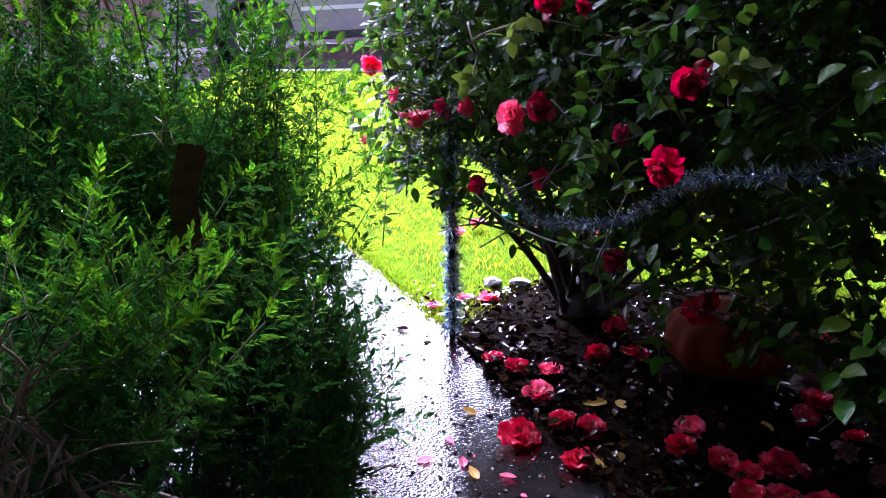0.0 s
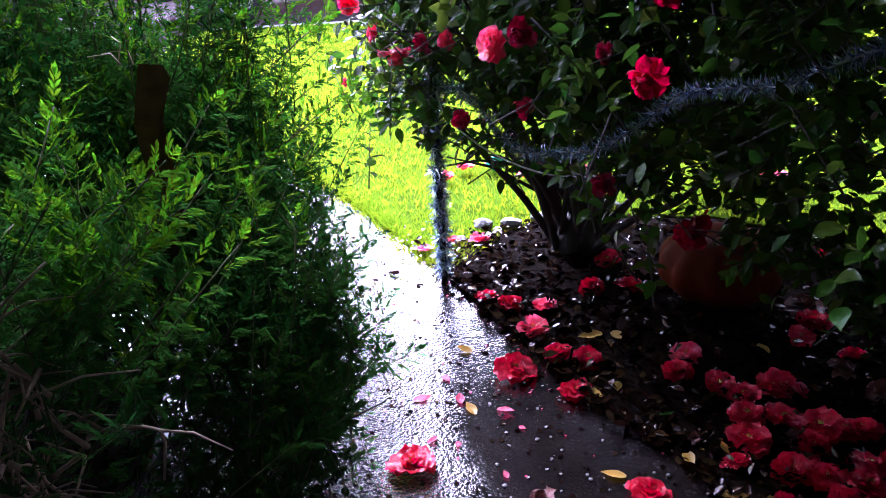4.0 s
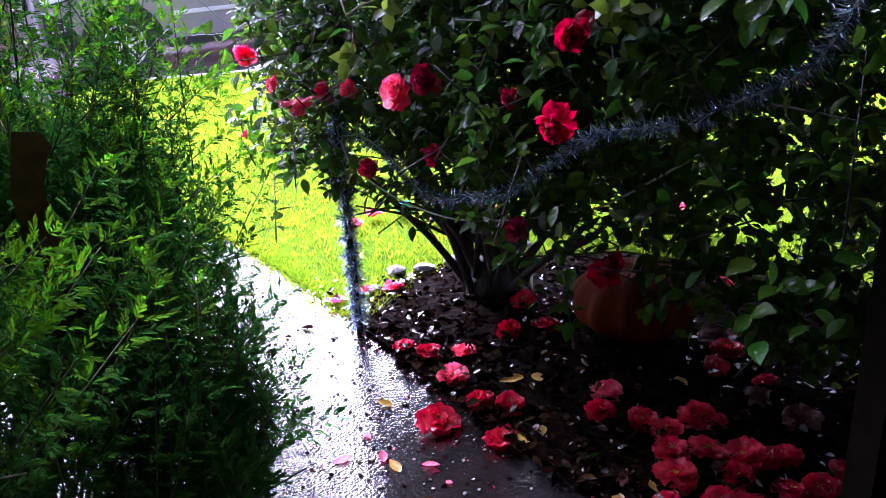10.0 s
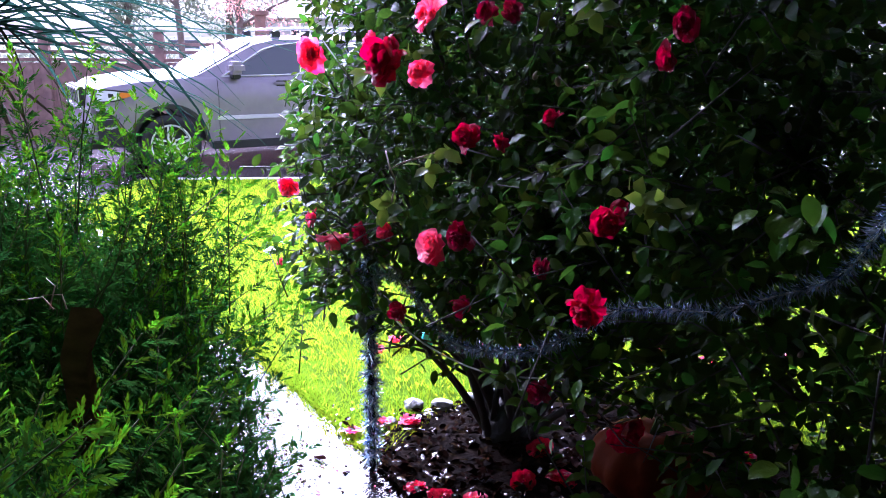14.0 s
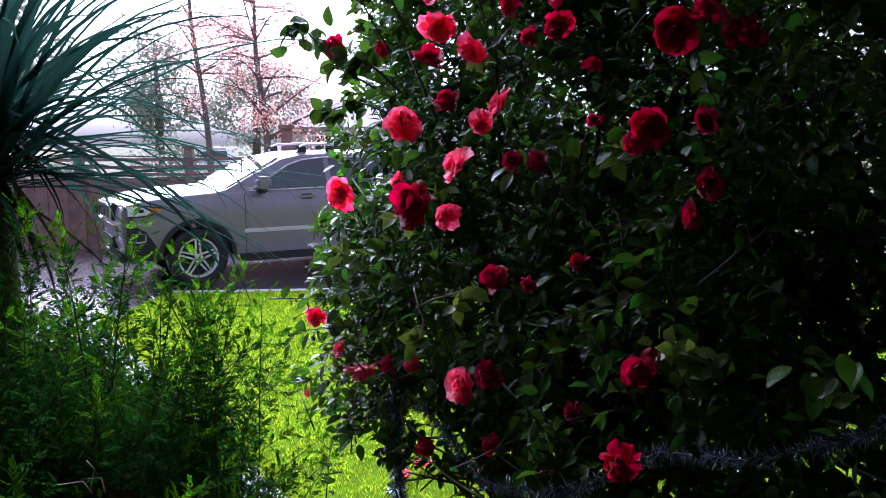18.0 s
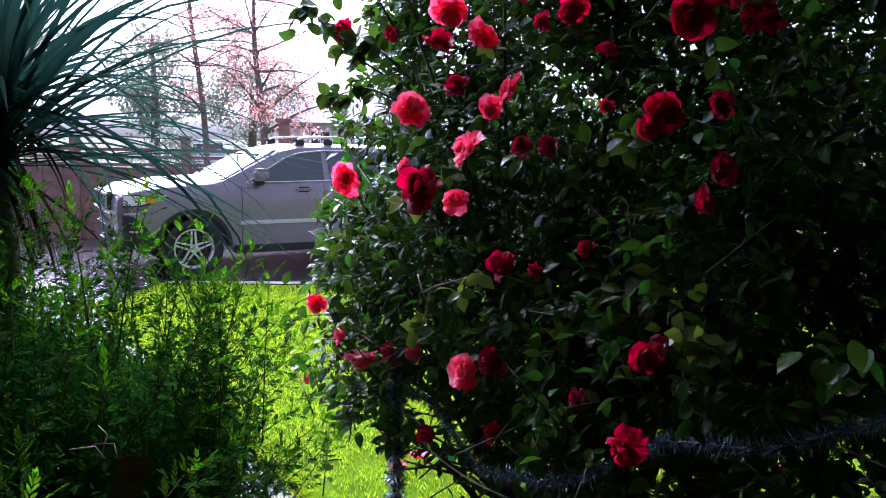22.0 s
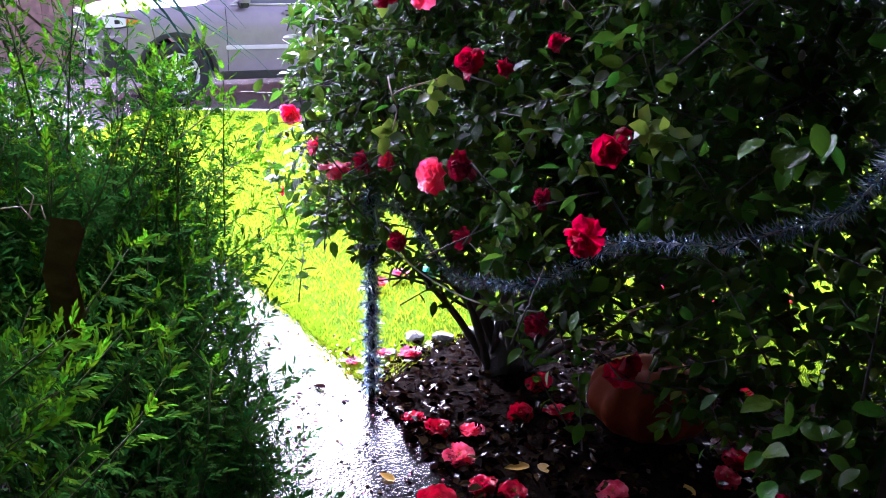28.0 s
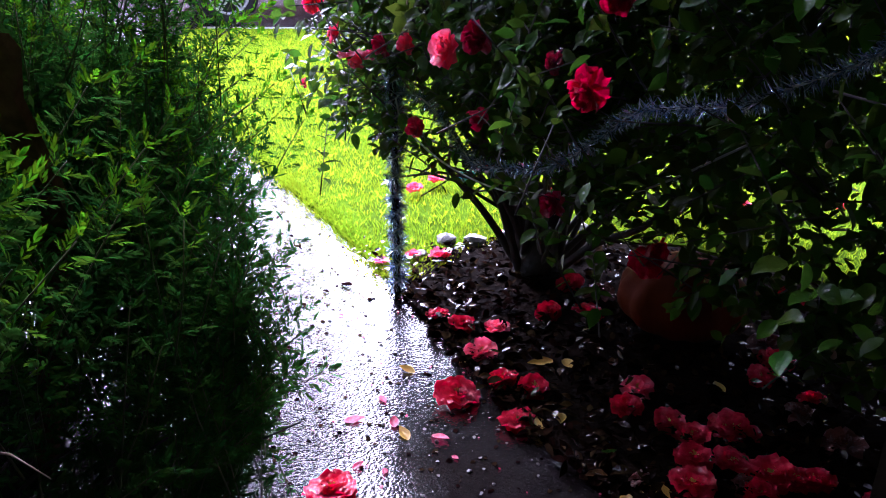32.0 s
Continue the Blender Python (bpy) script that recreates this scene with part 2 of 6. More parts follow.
M_MOSS = material("moss", (0.07, 0.1, 0.02), 0.8, alt=(0.035, 0.05, 0.015), scale=25, bump=1.0, bump_scale=80)
M_PETAL_DEEP = material("crimson_petal", (0.38, 0.01, 0.04), 0.35, alt=(0.22, 0.005, 0.02), scale=3.2, translucent=0.4, bump=0.5, bump_scale=14)
M_SILVER = material("satin_silver_strip", (0.62, 0.6, 0.63), 0.4, var=0.06)
M_GARDEN = material("rough_garden_ground", (0.13, 0.12, 0.07), 0.9, alt=(0.09, 0.1, 0.05), scale=2, bump=0.5, spec=0.05)
M_WETLEAF = material("wet_glossy_leaf", (0.06, 0.02, 0.009), 0.16, alt=(0.025, 0.01, 0.005), scale=30, island=0.7, spec=0.45, bump=0.4, bump_scale=80)
M_PETAL_WET = material("wet_scarlet_petal", (0.82, 0.03, 0.075), 0.2, alt=(0.55, 0.01, 0.03), scale=3.0, translucent=0.3, bump=0.6, bump_scale=12)


# ---------------------------------------------------------------- mesh helpers
def mesh_object(name, verts, faces, mats, smooth=False, index=None):
    me = bpy.data.meshes.new(name)
    me.from_pydata([tuple(v) for v in verts], [], [tuple(f) for f in faces])
    for m in (mats if isinstance(mats, (list, tuple)) else [mats]):
        me.materials.append(m)
    if index is not None:
        me.polygons.foreach_set("material_index", np.asarray(index, dtype=np.int32))
    if smooth:
        me.polygons.foreach_set("use_smooth", np.ones(len(me.polygons), dtype=bool))
    me.update()
    return new(name, me)


def under(ob, parent, label=""):
    ob.parent = parent
    if label:
        ob["label"] = label
    return ob


def part(name, bm, mat, parent=None, label="", smooth=False):
    me = bpy.data.meshes.new(name)
    bmesh.ops.recalc_face_normals(bm, faces=bm.faces)
    bm.to_mesh(me)
    bm.free()
    me.materials.append(mat)
    if smooth:
        me.polygons.foreach_set("use_smooth", np.ones(len(me.polygons), dtype=bool))
    ob = new(name, me)
    if parent is not None:
        ob.parent = parent
    if label:
        ob["label"] = label
    return ob


def empty(name, m=None):
    ob = new(name)
    ob.empty_display_size = 0.1
    if m is not None:
        ob.matrix_world = m
    return ob


def box(x0, y0, z0, x1, y1, z1, bevel=0.0):
    bm = bmesh.new()
    bmesh.ops.create_cube(bm, size=1.0)
    for v in bm.verts:
        v.co = Vector(((x0 + x1) / 2 + v.co.x * (x1 - x0), (y0 + y1) / 2 + v.co.y * (y1 - y0), (z0 + z1) / 2 + v.co.z * (z1 - z0)))
    if bevel:
        bmesh.ops.bevel(bm, geom=bm.edges[:], offset=bevel, segments=2, affect="EDGES")
    return bm


def tube_arrays(points, radii, sides=6):
    """Verts and faces of a tapered tube through points."""
    pts = [Vector(p) for p in points]
    verts, faces = [], []
    side = None
    for i, p in enumerate(pts):
        d = (pts[min(i + 1, len(pts) - 1)] - pts[max(i - 1, 0)]).normalized()
        if side is None:
            side = d.orthogonal().normalized()
        side = (side - d * side.dot(d)).normalized()
        up = d.cross(side)
        r = radii[i] if hasattr(radii, "__len__") else radii
        for k in range(sides):
            a = 2 * math.pi * k / sides
            verts.append(p + (side * math.cos(a) + up * math.sin(a)) * r)
    for i in range(len(pts) - 1):
        for k in range(sides):
            a, b = i * sides + k, i * sides + (k + 1) % sides
            faces.append((a, b, b + sides, a + sides))
    faces.append(tuple(range(sides))[::-1])
    faces.append(tuple(range((len(pts) - 1) * sides, len(pts) * sides)))
    return verts, faces


def tubes(name, runs, mat, sides=6):
    verts, faces = [], []
    for points, radii in runs:
        v, f = tube_arrays(points, radii, sides)
        n = len(verts)
        verts += v
        faces += [tuple(i + n for i in q) for q in f]
    return mesh_object(name, verts, faces, mat, smooth=True)


def smooth_line(points, steps=6):
    """Catmull-Rom through points."""
    p = [np.array(q, float) for q in points]
    p = [2 * p[0] - p[1]] + p + [2 * p[-1] - p[-2]]
    out = []
    for i in range(1, len(p) - 2):
        for k in range(steps):
            t = k / steps
            a, b, c, d = p[i - 1], p[i], p[i + 1], p[i + 2]
            out.append(0.5 * (2 * b + (c - a) * t + (2 * a - 5 * b + 4 * c - d) * t * t + (3 * b - a - 3 * c + d) * t ** 3))
    out.append(p[-2])
    return out


def unit(a):
    return a / np.maximum(np.linalg.norm(a, axis=-1, keepdims=True), 1e-9)


CAMELLIA = (np.array([(0, 0, 0), (-.2, .28, .06), (0, .3, 0), (.2, .28, .06), (-.23, .58, .05), (0, .6, -.02), (.23, .58, .05), (0, 1.0, -.1)]),
            [(0, 2, 1), (0, 3, 2), (1, 2, 5, 4), (2, 3, 6, 5), (4, 5, 7), (5, 6, 7)])
CAMELLIA_FINE = (np.array([(0, 0, 0), (-.17, .14, .05), (0, .14, -.01), (.17, .14, .05), (-.26, .36, .06), (0, .38, -.03), (.26, .36, .06), (-.25, .6, .03), (0, .62, -.05), (.25, .6, .03),
                           (-.14, .83, -.04), (0, .85, -.1), (.14, .83, -.04), (0, 1.0, -.18)]),
                 [(0, 2, 1), (0, 3, 2), (1, 2, 5, 4), (2, 3, 6, 5), (4, 5, 8, 7), (5, 6, 9, 8), (7, 8, 11, 10), (8, 9, 12, 11), (10, 11, 13), (11, 12, 13)])
LEAFLET = (np.array([(0, 0, 0), (-.11, .35, .02), (.11, .35, .02), (-.12, .65, .01), (.12, .65, .01), (0, 1, -.06)]),
           [(0, 2, 1), (1, 2, 4, 3), (3, 4, 5)])
BLADE = (np.array([(-.5, 0, 0), (.5, 0, 0), (-.35, .55, .04), (.35, .55, .04), (0, 1, .2)]),
         [(0, 1, 3, 2), (2, 3, 4)])


def leaf_arrays(template, pos, along, normal, size, width=1.0):
    """Copies of a leaf: each at pos, growing along, facing normal."""
    tv, tf = template
    along = unit(along)
    across = unit(np.cross(along, normal))
    face = np.cross(across, along)
    s = np.asarray(size).reshape(-1, 1, 1)
    w = np.asarray(width).reshape(-1, 1, 1)
    verts = pos[:, None, :] + s * (tv[None, :, 0:1] * w * across[:, None, :] + tv[None, :, 1:2] * along[:, None, :] + tv[None, :, 2:3] * face[:, None, :])
    n, k = len(pos), len(tv)
    base = (np.arange(n) * k)
    faces = []
    for f in tf:
        faces.append(base[:, None] + np.array(f)[None, :])
    return verts.reshape(-1, 3), faces


def leaf_object(name, template, pos, along, normal, size, mat, width=1.0, smooth=True, which=None):
    """which: for a list of materials, the one that each leaf takes."""
    verts, groups = leaf_arrays(template, np.asarray(pos), np.asarray(along), np.asarray(normal), size, width)
    me = bpy.data.meshes.new(name)
    loops = np.concatenate([g.ravel() for g in groups]).astype(np.int32)
    counts = np.concatenate([np.full(len(g), g.shape[1]) for g in groups]).astype(np.int32)
    starts = np.concatenate([[0], np.cumsum(counts)[:-1]]).astype(np.int32)
    me.vertices.add(len(verts))
    me.vertices.foreach_set("co", verts.astype(np.float32).ravel())
    me.loops.add(len(loops))
    me.loops.foreach_set("vertex_index", loops)
    me.polygons.add(len(counts))
    me.polygons.foreach_set("loop_start", starts)
    for m in (mat if isinstance(mat, list) else [mat]):
        me.materials.append(m)
    if which is not None:
        me.polygons.foreach_set("material_index", np.tile(np.asarray(which, dtype=np.int32), len(template[1])))
    me.polygons.foreach_set("use_smooth", np.full(len(counts), smooth))
    me.update(calc_edges=True)
    me.validate()
    return new(name, me)


rng = np.random.default_rng(7)


def sheet(name, outline, z0, z1, mat):
    """A flat slab with an outline in plan, from z0 up to z1."""
    bm = bmesh.new()
    f = bm.faces.new([bm.verts.new((x, y, z0)) for x, y in outline])
    r = bmesh.ops.extrude_face_region(bm, geom=[f])
    for v in r["geom"]:
        if isinstance(v, bmesh.types.BMVert):
            v.co.z = z1
    return part(name, bm, mat)


# ---------------------------------------------------------------- ground
ROAD_Z = -0.07
tagged(sheet("ground", [(-300, -60), (300, -60), (300, 420), (-300, 420)], -0.5, ROAD_Z, M_ROAD), kind="structure", label="rain-soaked dark asphalt street running to the horizon")


def edge_x(y):
    """The garden path's edge along the bed and the lawn."""
    return float(np.interp(y, [-2, 1.41, 2.07, 2.9, 3.5, 4.2, 9.1], [2.75, 0.86, 0.47, 0.05, -0.27, -0.68, -3.5]))


ys = [-1.3, 1.0, 1.41, 2.07, 2.9, 3.5, 4.2, 6.0, 7.5, 9.1]
path = sheet("path", [(edge_x(y), y) for y in ys] + [(edge_x(y) - 1.15, y) for y in ys[::-1]][:-3] + [(-0.85, 1.6), (-1.2, 1.0), (-1.2, -1.3)], -0.3, 0.0, M_PATH)
tagged(path, kind="structure", label="wet grey concrete garden path with puddles and pebbly relief")
bed_line = [(edge_x(y), y) for y in (-1.3, 1.0, 1.41, 2.07, 2.9)]
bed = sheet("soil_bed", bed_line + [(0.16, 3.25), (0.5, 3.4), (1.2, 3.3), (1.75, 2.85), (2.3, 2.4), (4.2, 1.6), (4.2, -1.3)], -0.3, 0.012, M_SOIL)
tagged(bed, kind="structure", label="dark wet soil bed littered with leaves")
lawn_line = [(edge_x(y) + 0.02, y) for y in (2.92, 3.5, 4.2, 6.0, 7.5)] + [(-2.62, 8.3), (-2.5, 9.1), (16, 9.1), (16, -1.3), (4.25, -1.3), (4.25, 1.62), (2.34, 2.44), (1.78, 2.9), (1.22, 3.34), (0.5, 3.44)]
lawn = sheet("lawn", lawn_line, -0.3, 0.004, M_TURF)
tagged(lawn, kind="structure", label="bright green lawn soil under short grass")
tagged(sheet("hedge_bed", [(-0.3, 1.0), (-1.2, 2.6), (-4.6, 8.6), (-12, 8.6), (-12, -1.3), (-1.25, -1.3), (-1.25, 1.0)], -0.3, -0.01, M_SOIL), kind="structure", label="dark soil beneath the hedge")
kerb = sheet("kerb", [(-2.5, 9.12), (16, 9.12), (16, 9.27), (-2.5, 9.27)], -0.3, 0.0, M_KERB)
tagged(kerb, kind="structure", label="low concrete kerb between lawn and street")


def inside(poly, x, y):
    hit = np.zeros(len(x), bool)
    j = len(poly) - 1
    for i in range(len(poly)):
        (xi, yi), (xj, yj) = poly[i], poly[j]
        c = ((yi > y) != (yj > y)) & (x < (xj - xi) * (y - yi) / (yj - yi + 1e-12) + xi)
        hit ^= c
        j = i
    return hit


def grow_grass():
    """Short lawn blades, denser near the path, one joined mass."""
    n = 270000
    x = rng.uniform(-3.6, 7.0, n)
    y = 1.9 + 7.2 * rng.random(n) ** 1.3
    keep = inside(lawn_line, x, y)
    x, y = x[keep], y[keep]
    fx, fy = np.floor(x / 0.045), np.floor(y / 0.045)
    tuft = np.sin(fx * 12.9898 + fy * 78.233) * 43758.5453
    tuft -= np.floor(tuft)
    lean_a = tuft * 2 * np.pi + rng.normal(0, 0.9, len(x))
    along = np.stack([np.cos(lean_a) * 0.55, np.sin(lean_a) * 0.55, np.full(len(x), 1.0)], 1)
    normal = np.stack([np.cos(lean_a), np.sin(lean_a), np.full(len(x), -0.3)], 1) + rng.normal(0, 0.4, (len(x), 3))
    size = 0.024 + 0.016 * tuft + rng.random(len(x)) * 0.014
    pos = np.stack([x, y, np.full(len(x), 0.0)], 1)
    g = leaf_object("grass", BLADE, pos, along, normal, size, M_GRASS, width=0.0042 / size, smooth=False)
    tagged(g, kind="stuff", label="short rain-wet yellow-green lawn grass", category="grass")
    # ragged tufts along the path's edge
    n = 5200
    y = rng.uniform(2.95, 8.0, n)
    x = np.array([edge_x(v) for v in y]) + rng.normal(0.03, 0.035, n)
    a = rng.uniform(0, 2 * np.pi, n)
    along = np.stack([np.cos(a) * 0.9, np.sin(a) * 0.9, np.full(n, 0.8)], 1)
    normal = np.stack([np.cos(a), np.sin(a), np.full(n, -0.6)], 1)
    size = rng.uniform(0.03, 0.09, n)
    g = leaf_object("edge_grass", BLADE, np.stack([x, y, np.zeros(n)], 1), along, normal, size, M_GRASS, width=0.005 / size, smooth=False)
    tagged(g, kind="stuff", label="ragged grass tufts overhanging the path edge", category="grass")


grow_grass()

# ---------------------------------------------------------------- porch round the camera, with unseen light blockers
wall = part("wall_house", box(-7, -1.6, -0.1, 9, -1.3, 5.4), M_HOUSE)
tagged(wall, kind="structure", label="house wall behind the porch")
# out of view; its reach is set by how far it shades hedge and bush
roof = sheet("ceiling_shade", [(-2.0, -1.3), (3.4, -1.3), (3.4, 2.3), (-2.0, 2.3)], 2.45, 2.55, M_WOOD)
tagged(roof, kind="structure", label="unseen dark porch ceiling, reaching out to shade hedge and bush")
# unseen blocker on the right, added to cut light on the bush
wing = part("wall_shade_right", box(3.4, -1.3, -0.1, 3.6, 2.0, 5.4), M_HOUSE)
tagged(wing, kind="structure", label="unseen wall added to keep light off the bush")
# unseen blocker on the left, added to darken the hedge
side = part("wall_shade_left", box(-2.0, -1.3, -0.1, -1.85, 2.5, 2.45), M_HOUSE)
tagged(side, kind="structure", label="unseen wall added to shade the hedge")
post = empty("porch_post", pose(1.06, 1.36, 0))
tagged(post, "dark square timber porch post beside the camellia", "post")
part("shaft", box(-0.05, -0.05, 0.0, 0.05, 0.05, 2.47, 0.006), M_WOOD, post)
part("foot_block", box(-0.07, -0.07, 0.0, 0.07, 0.07, 0.12, 0.008), M_WOOD, post)


# ---------------------------------------------------------------- camellia
# blooms on the bush: x, y, z, across, pink?
BLOOMS = [
    (-0.265, 3.33, 0.985, 0.105, 1), (-0.145, 3.1, 0.894, 0.085, 1), (-0.085, 3.07, 0.843, 0.125, 1), (0.036, 2.85, 0.905, 0.12, 1), (0.115, 2.85, 0.91, 0.085, 0),
    (0.242, 2.385, 0.968, 0.125, 0), (0.316, 2.4, 1.003, 0.11, 0), (0.145, 2.66, 0.685, 0.09, 0), (0.351, 2.46, 0.778, 0.095, 0), (0.507, 1.7, 1.022, 0.098, 0),
    (0.578, 1.82, 1.171, 0.1, 0), (0.324, 2.28, 1.285, 0.1, 0), (0.521, 2.16, 0.625, 0.1, 0), (0.482, 2.05, 1.0, 0.065, 0), (-0.289, 3.2, 0.705, 0.045, 1),
    (0.811, 2.35, 0.41, 0.14, 0), (0.84, 2.42, 0.335, 0.1, 0), (0.51, 2.12, 1.35, 0.06, 0), (0.4, 2.2, 1.29, 0.06, 0)]
UPPER_BLOOMS = [
    (-0.11, 2.8, 1.945, 0.09, 1), (0.074, 2.52, 1.686, 0.105, 1), (0.194, 2.4, 2.057, 0.118, 1), (0.173, 2.4, 1.962, 0.098, 1), (0.145, 2.44, 1.856, 0.105, 1),
    (0.268, 2.35, 1.896, 0.085, 1), (0.328, 2.2, 1.734, 0.08, 1), (0.283, 2.3, 1.702, 0.06, 1), (0.204, 2.4, 1.746, 0.085, 1), (0.073, 2.7, 1.528, 0.06, 0),
    (0.438, 2.0, 1.979, 0.085, 0), (0.425, 2.0, 1.905, 0.07, 0), (0.384, 2.1, 1.892, 0.06, 0), (0.349, 2.2, 1.978, 0.06, 0), (0.36, 2.2, 1.595, 0.055, 0),
    (0.401, 2.1, 1.599, 0.05, 0), (0.125, 2.37, 1.478, 0.14, 0), (0.215, 2.13, 1.588, 0.085, 1), (-0.115, 2.85, 1.487, 0.105, 1), (0.2, 2.35, 1.45, 0.07, 0),
    (0.03, 2.62, 1.92, 0.055, 1), (0.25, 2.3, 2.16, 0.08, 1), (0.06, 2.55, 2.15, 0.09, 1)]
SIDE_BLOOMS = [
    (0.603, 1.75, 1.863, 0.085, 0), (0.661, 1.7, 1.904, 0.07, 0), (0.685, 1.65, 1.839, 0.06, 0), (0.705, 1.62, 1.842, 0.065, 0), (0.567, 1.8, 1.674, 0.085, 0),
    (0.636, 1.65, 1.687, 0.055, 0), (0.64, 1.65, 1.568, 0.055, 0), (0.616, 1.65, 1.514, 0.05, 0), (0.498, 1.95, 1.692, 0.035, 0), (0.546, 1.8, 1.646, 0.05, 0),
    (0.476, 1.9, 1.805, 0.04, 0), (0.43, 2.05, 2.05, 0.08, 0), (0.62, 1.8, 2.0, 0.08, 0), (0.8, 1.6, 1.95, 0.06, 0)]
ALL_BLOOMS = BLOOMS + [(x, y, z, a * 1.2, pink) for x, y, z, a, pink in UPPER_BLOOMS + SIDE_BLOOMS]
SWAG = [(0.076, 2.84, 0.758), (0.141, 2.8, 0.754), (0.223, 2.72, 0.69), (0.283, 2.62, 0.628), (0.328, 2.54, 0.61), (0.399, 2.45, 0.629), (0.492, 2.3, 0.68), (0.548, 2.18, 0.749),
        (0.594, 2.08, 0.824), (0.656, 1.97, 0.914), (0.742, 1.87, 0.949), (0.803, 1.77, 0.976), (0.848, 1.67, 1.034), (0.909, 1.62, 1.074), (0.938, 1.55, 1.124), (0.961, 1.5, 1.209), (0.97, 1.47, 1.28), (0.99, 1.44, 1.4)]


def proud(x, y, z):
    """A bloom's place on its stalk, a little outside the crown towards the path."""
    return Vector((x, y, z)).lerp(Vector((0.12, 0.12, 1.42)), 0.045)


OPENINGS = [(tuple(proud(x, y, z)), a * (0.44 if z < 1.4 else 0.24)) for x, y, z, a, _ in ALL_BLOOMS] + [(q, 0.022) for q in SWAG] + [(tuple((np.array(q) + np.array(r)) / 2), 0.022) for q, r in zip(SWAG, SWAG[1:])]


LOBES = [((0.97, 3.32), 1.2, 0.57), ((1.4, 2.32), 1.0, 0.43)]


def lobe_radius(r0, phi, z):
    """Radius of one mound of the crown round its axis, by bearing and height."""
    top = np.clip((3.3 - z) / 0.9, 0, 1) ** 0.5
    low = np.clip((z - 0.1) / 0.8, 0.0, 1) ** 0.7
    lobes = 1 + 0.05 * np.sin(5 * phi + 3 * z) + 0.04 * np.sin(9 * phi - 5 * z) + 0.03 * np.sin(11 * z + 2 * phi)
    waist = np.interp(z, [0.4, 0.7, 0.85, 0.97, 1.05, 1.2, 1.45, 1.8, 2.2], [0.82, 0.85, 0.89, 0.97, 0.99, 0.93, 0.87, 0.85, 0.84])
    away = np.clip(np.cos(phi - 3.3), 0, 1) ** 6
    waist = waist + (1.02 - waist) * away * (z < 1.0)
    return r0 * top * (0.6 + 0.4 * low) * lobes * waist


def skirt(x, y):
    """Lowest leaves: high over the path's corner, low on the far side of the porch post."""
    return np.interp(x, [-0.3, 0.2, 0.7, 1.2, 2.0], [0.62, 0.6, 0.58, 0.32, 0.12])


def gaps(x, y, z):
    """Uneven clumping of the crown, about -3 to 3."""
    return np.sin(11 * x + 4 * z) + np.sin(9 * y - 7 * z + 1) + np.sin(13 * z + 5 * x - 6 * y)


def bush_points(n, inner, outer, rs):
    """Points in a shell round both mounds, none deep inside the other one, thinner low on the lawn side."""
    pts, phis = [], []
    for i, ((cx, cy), r0, share) in enumerate(LOBES):
        m = int(n * share * 1.5)
        phi = rs.uniform(0, 2 * np.pi, m)
        z = 0.15 + 3.1 * rs.random(m)
        r = lobe_radius(r0, phi, z) * (inner + (outer - inner) * rs.random(m) ** 0.8)
        x, y = cx + r * np.cos(phi), cy + r * np.sin(phi)
        (ox, oy), o0, _ = LOBES[1 - i]
        keep = (np.hypot(x - ox, y - oy) > o0 * inner * 0.85) & (z > skirt(x, y) + rs.normal(0, 0.05, m))
        need = np.where((x > 1.0) & (z < 0.85), 0.15, np.where((x > 0.88) & (z < 0.92), 0.8, np.where(z > 1.5, -0.6, np.where(x > 1.1, -1.0, -1.6))))
        keep &= gaps(x, y, z) + rs.normal(0, 0.35, m) > need
        keep &= ~((z > 2.36) & (y < 2.42))
        pts.append(np.stack([x, y, z], 1)[keep])
        phis.append(phi[keep])
    return np.concatenate(pts), np.concatenate(phis)


def parted(p):
    """Which leaves may stand: they part before each bloom and along the garland, on the side open to the path."""
    free = np.ones(len(p), bool)
    for q, r in OPENINGS:
        q = np.array(q)
        n = unit(np.array([0.12, 0.12, 1.42]) - q)
        d = p - q
        u = d @ n
        side = np.linalg.norm(d - u[:, None] * n, axis=1)
        free &= ~((u > -0.005) & (u < 0.6) & (side < r + 0.012 + 0.03 * u))
    return free


def bush_leaves(name, n, inner, outer, seed, mat, size=(0.037, 0.06)):
    rs = np.random.default_rng(seed)
    p, phi = bush_points(n, inner, outer, rs)
    if inner < 0.5:
        airy = rs.random(len(p)) < np.interp(p[:, 2], [1.3, 1.8], [1.0, 0.78])
        p, phi = p[airy], phi[airy]
    free = parted(p)
    p, phi = p[free], phi[free]
    n = len(p)
    out = np.stack([np.cos(phi), np.sin(phi), np.full(n, 0.25)], 1)
    along = out * 0.7 + rs.normal(0, 0.65, (n, 3)) + np.array([0, 0, -0.35])
    normal = out * 0.5 + np.array([0, 0, 0.9]) + rs.normal(0, 0.5, (n, 3))
    return leaf_object(name, CAMELLIA, p, along, normal, rs.uniform(*size, n), mat, width=rs.uniform(1.0, 1.4, n))


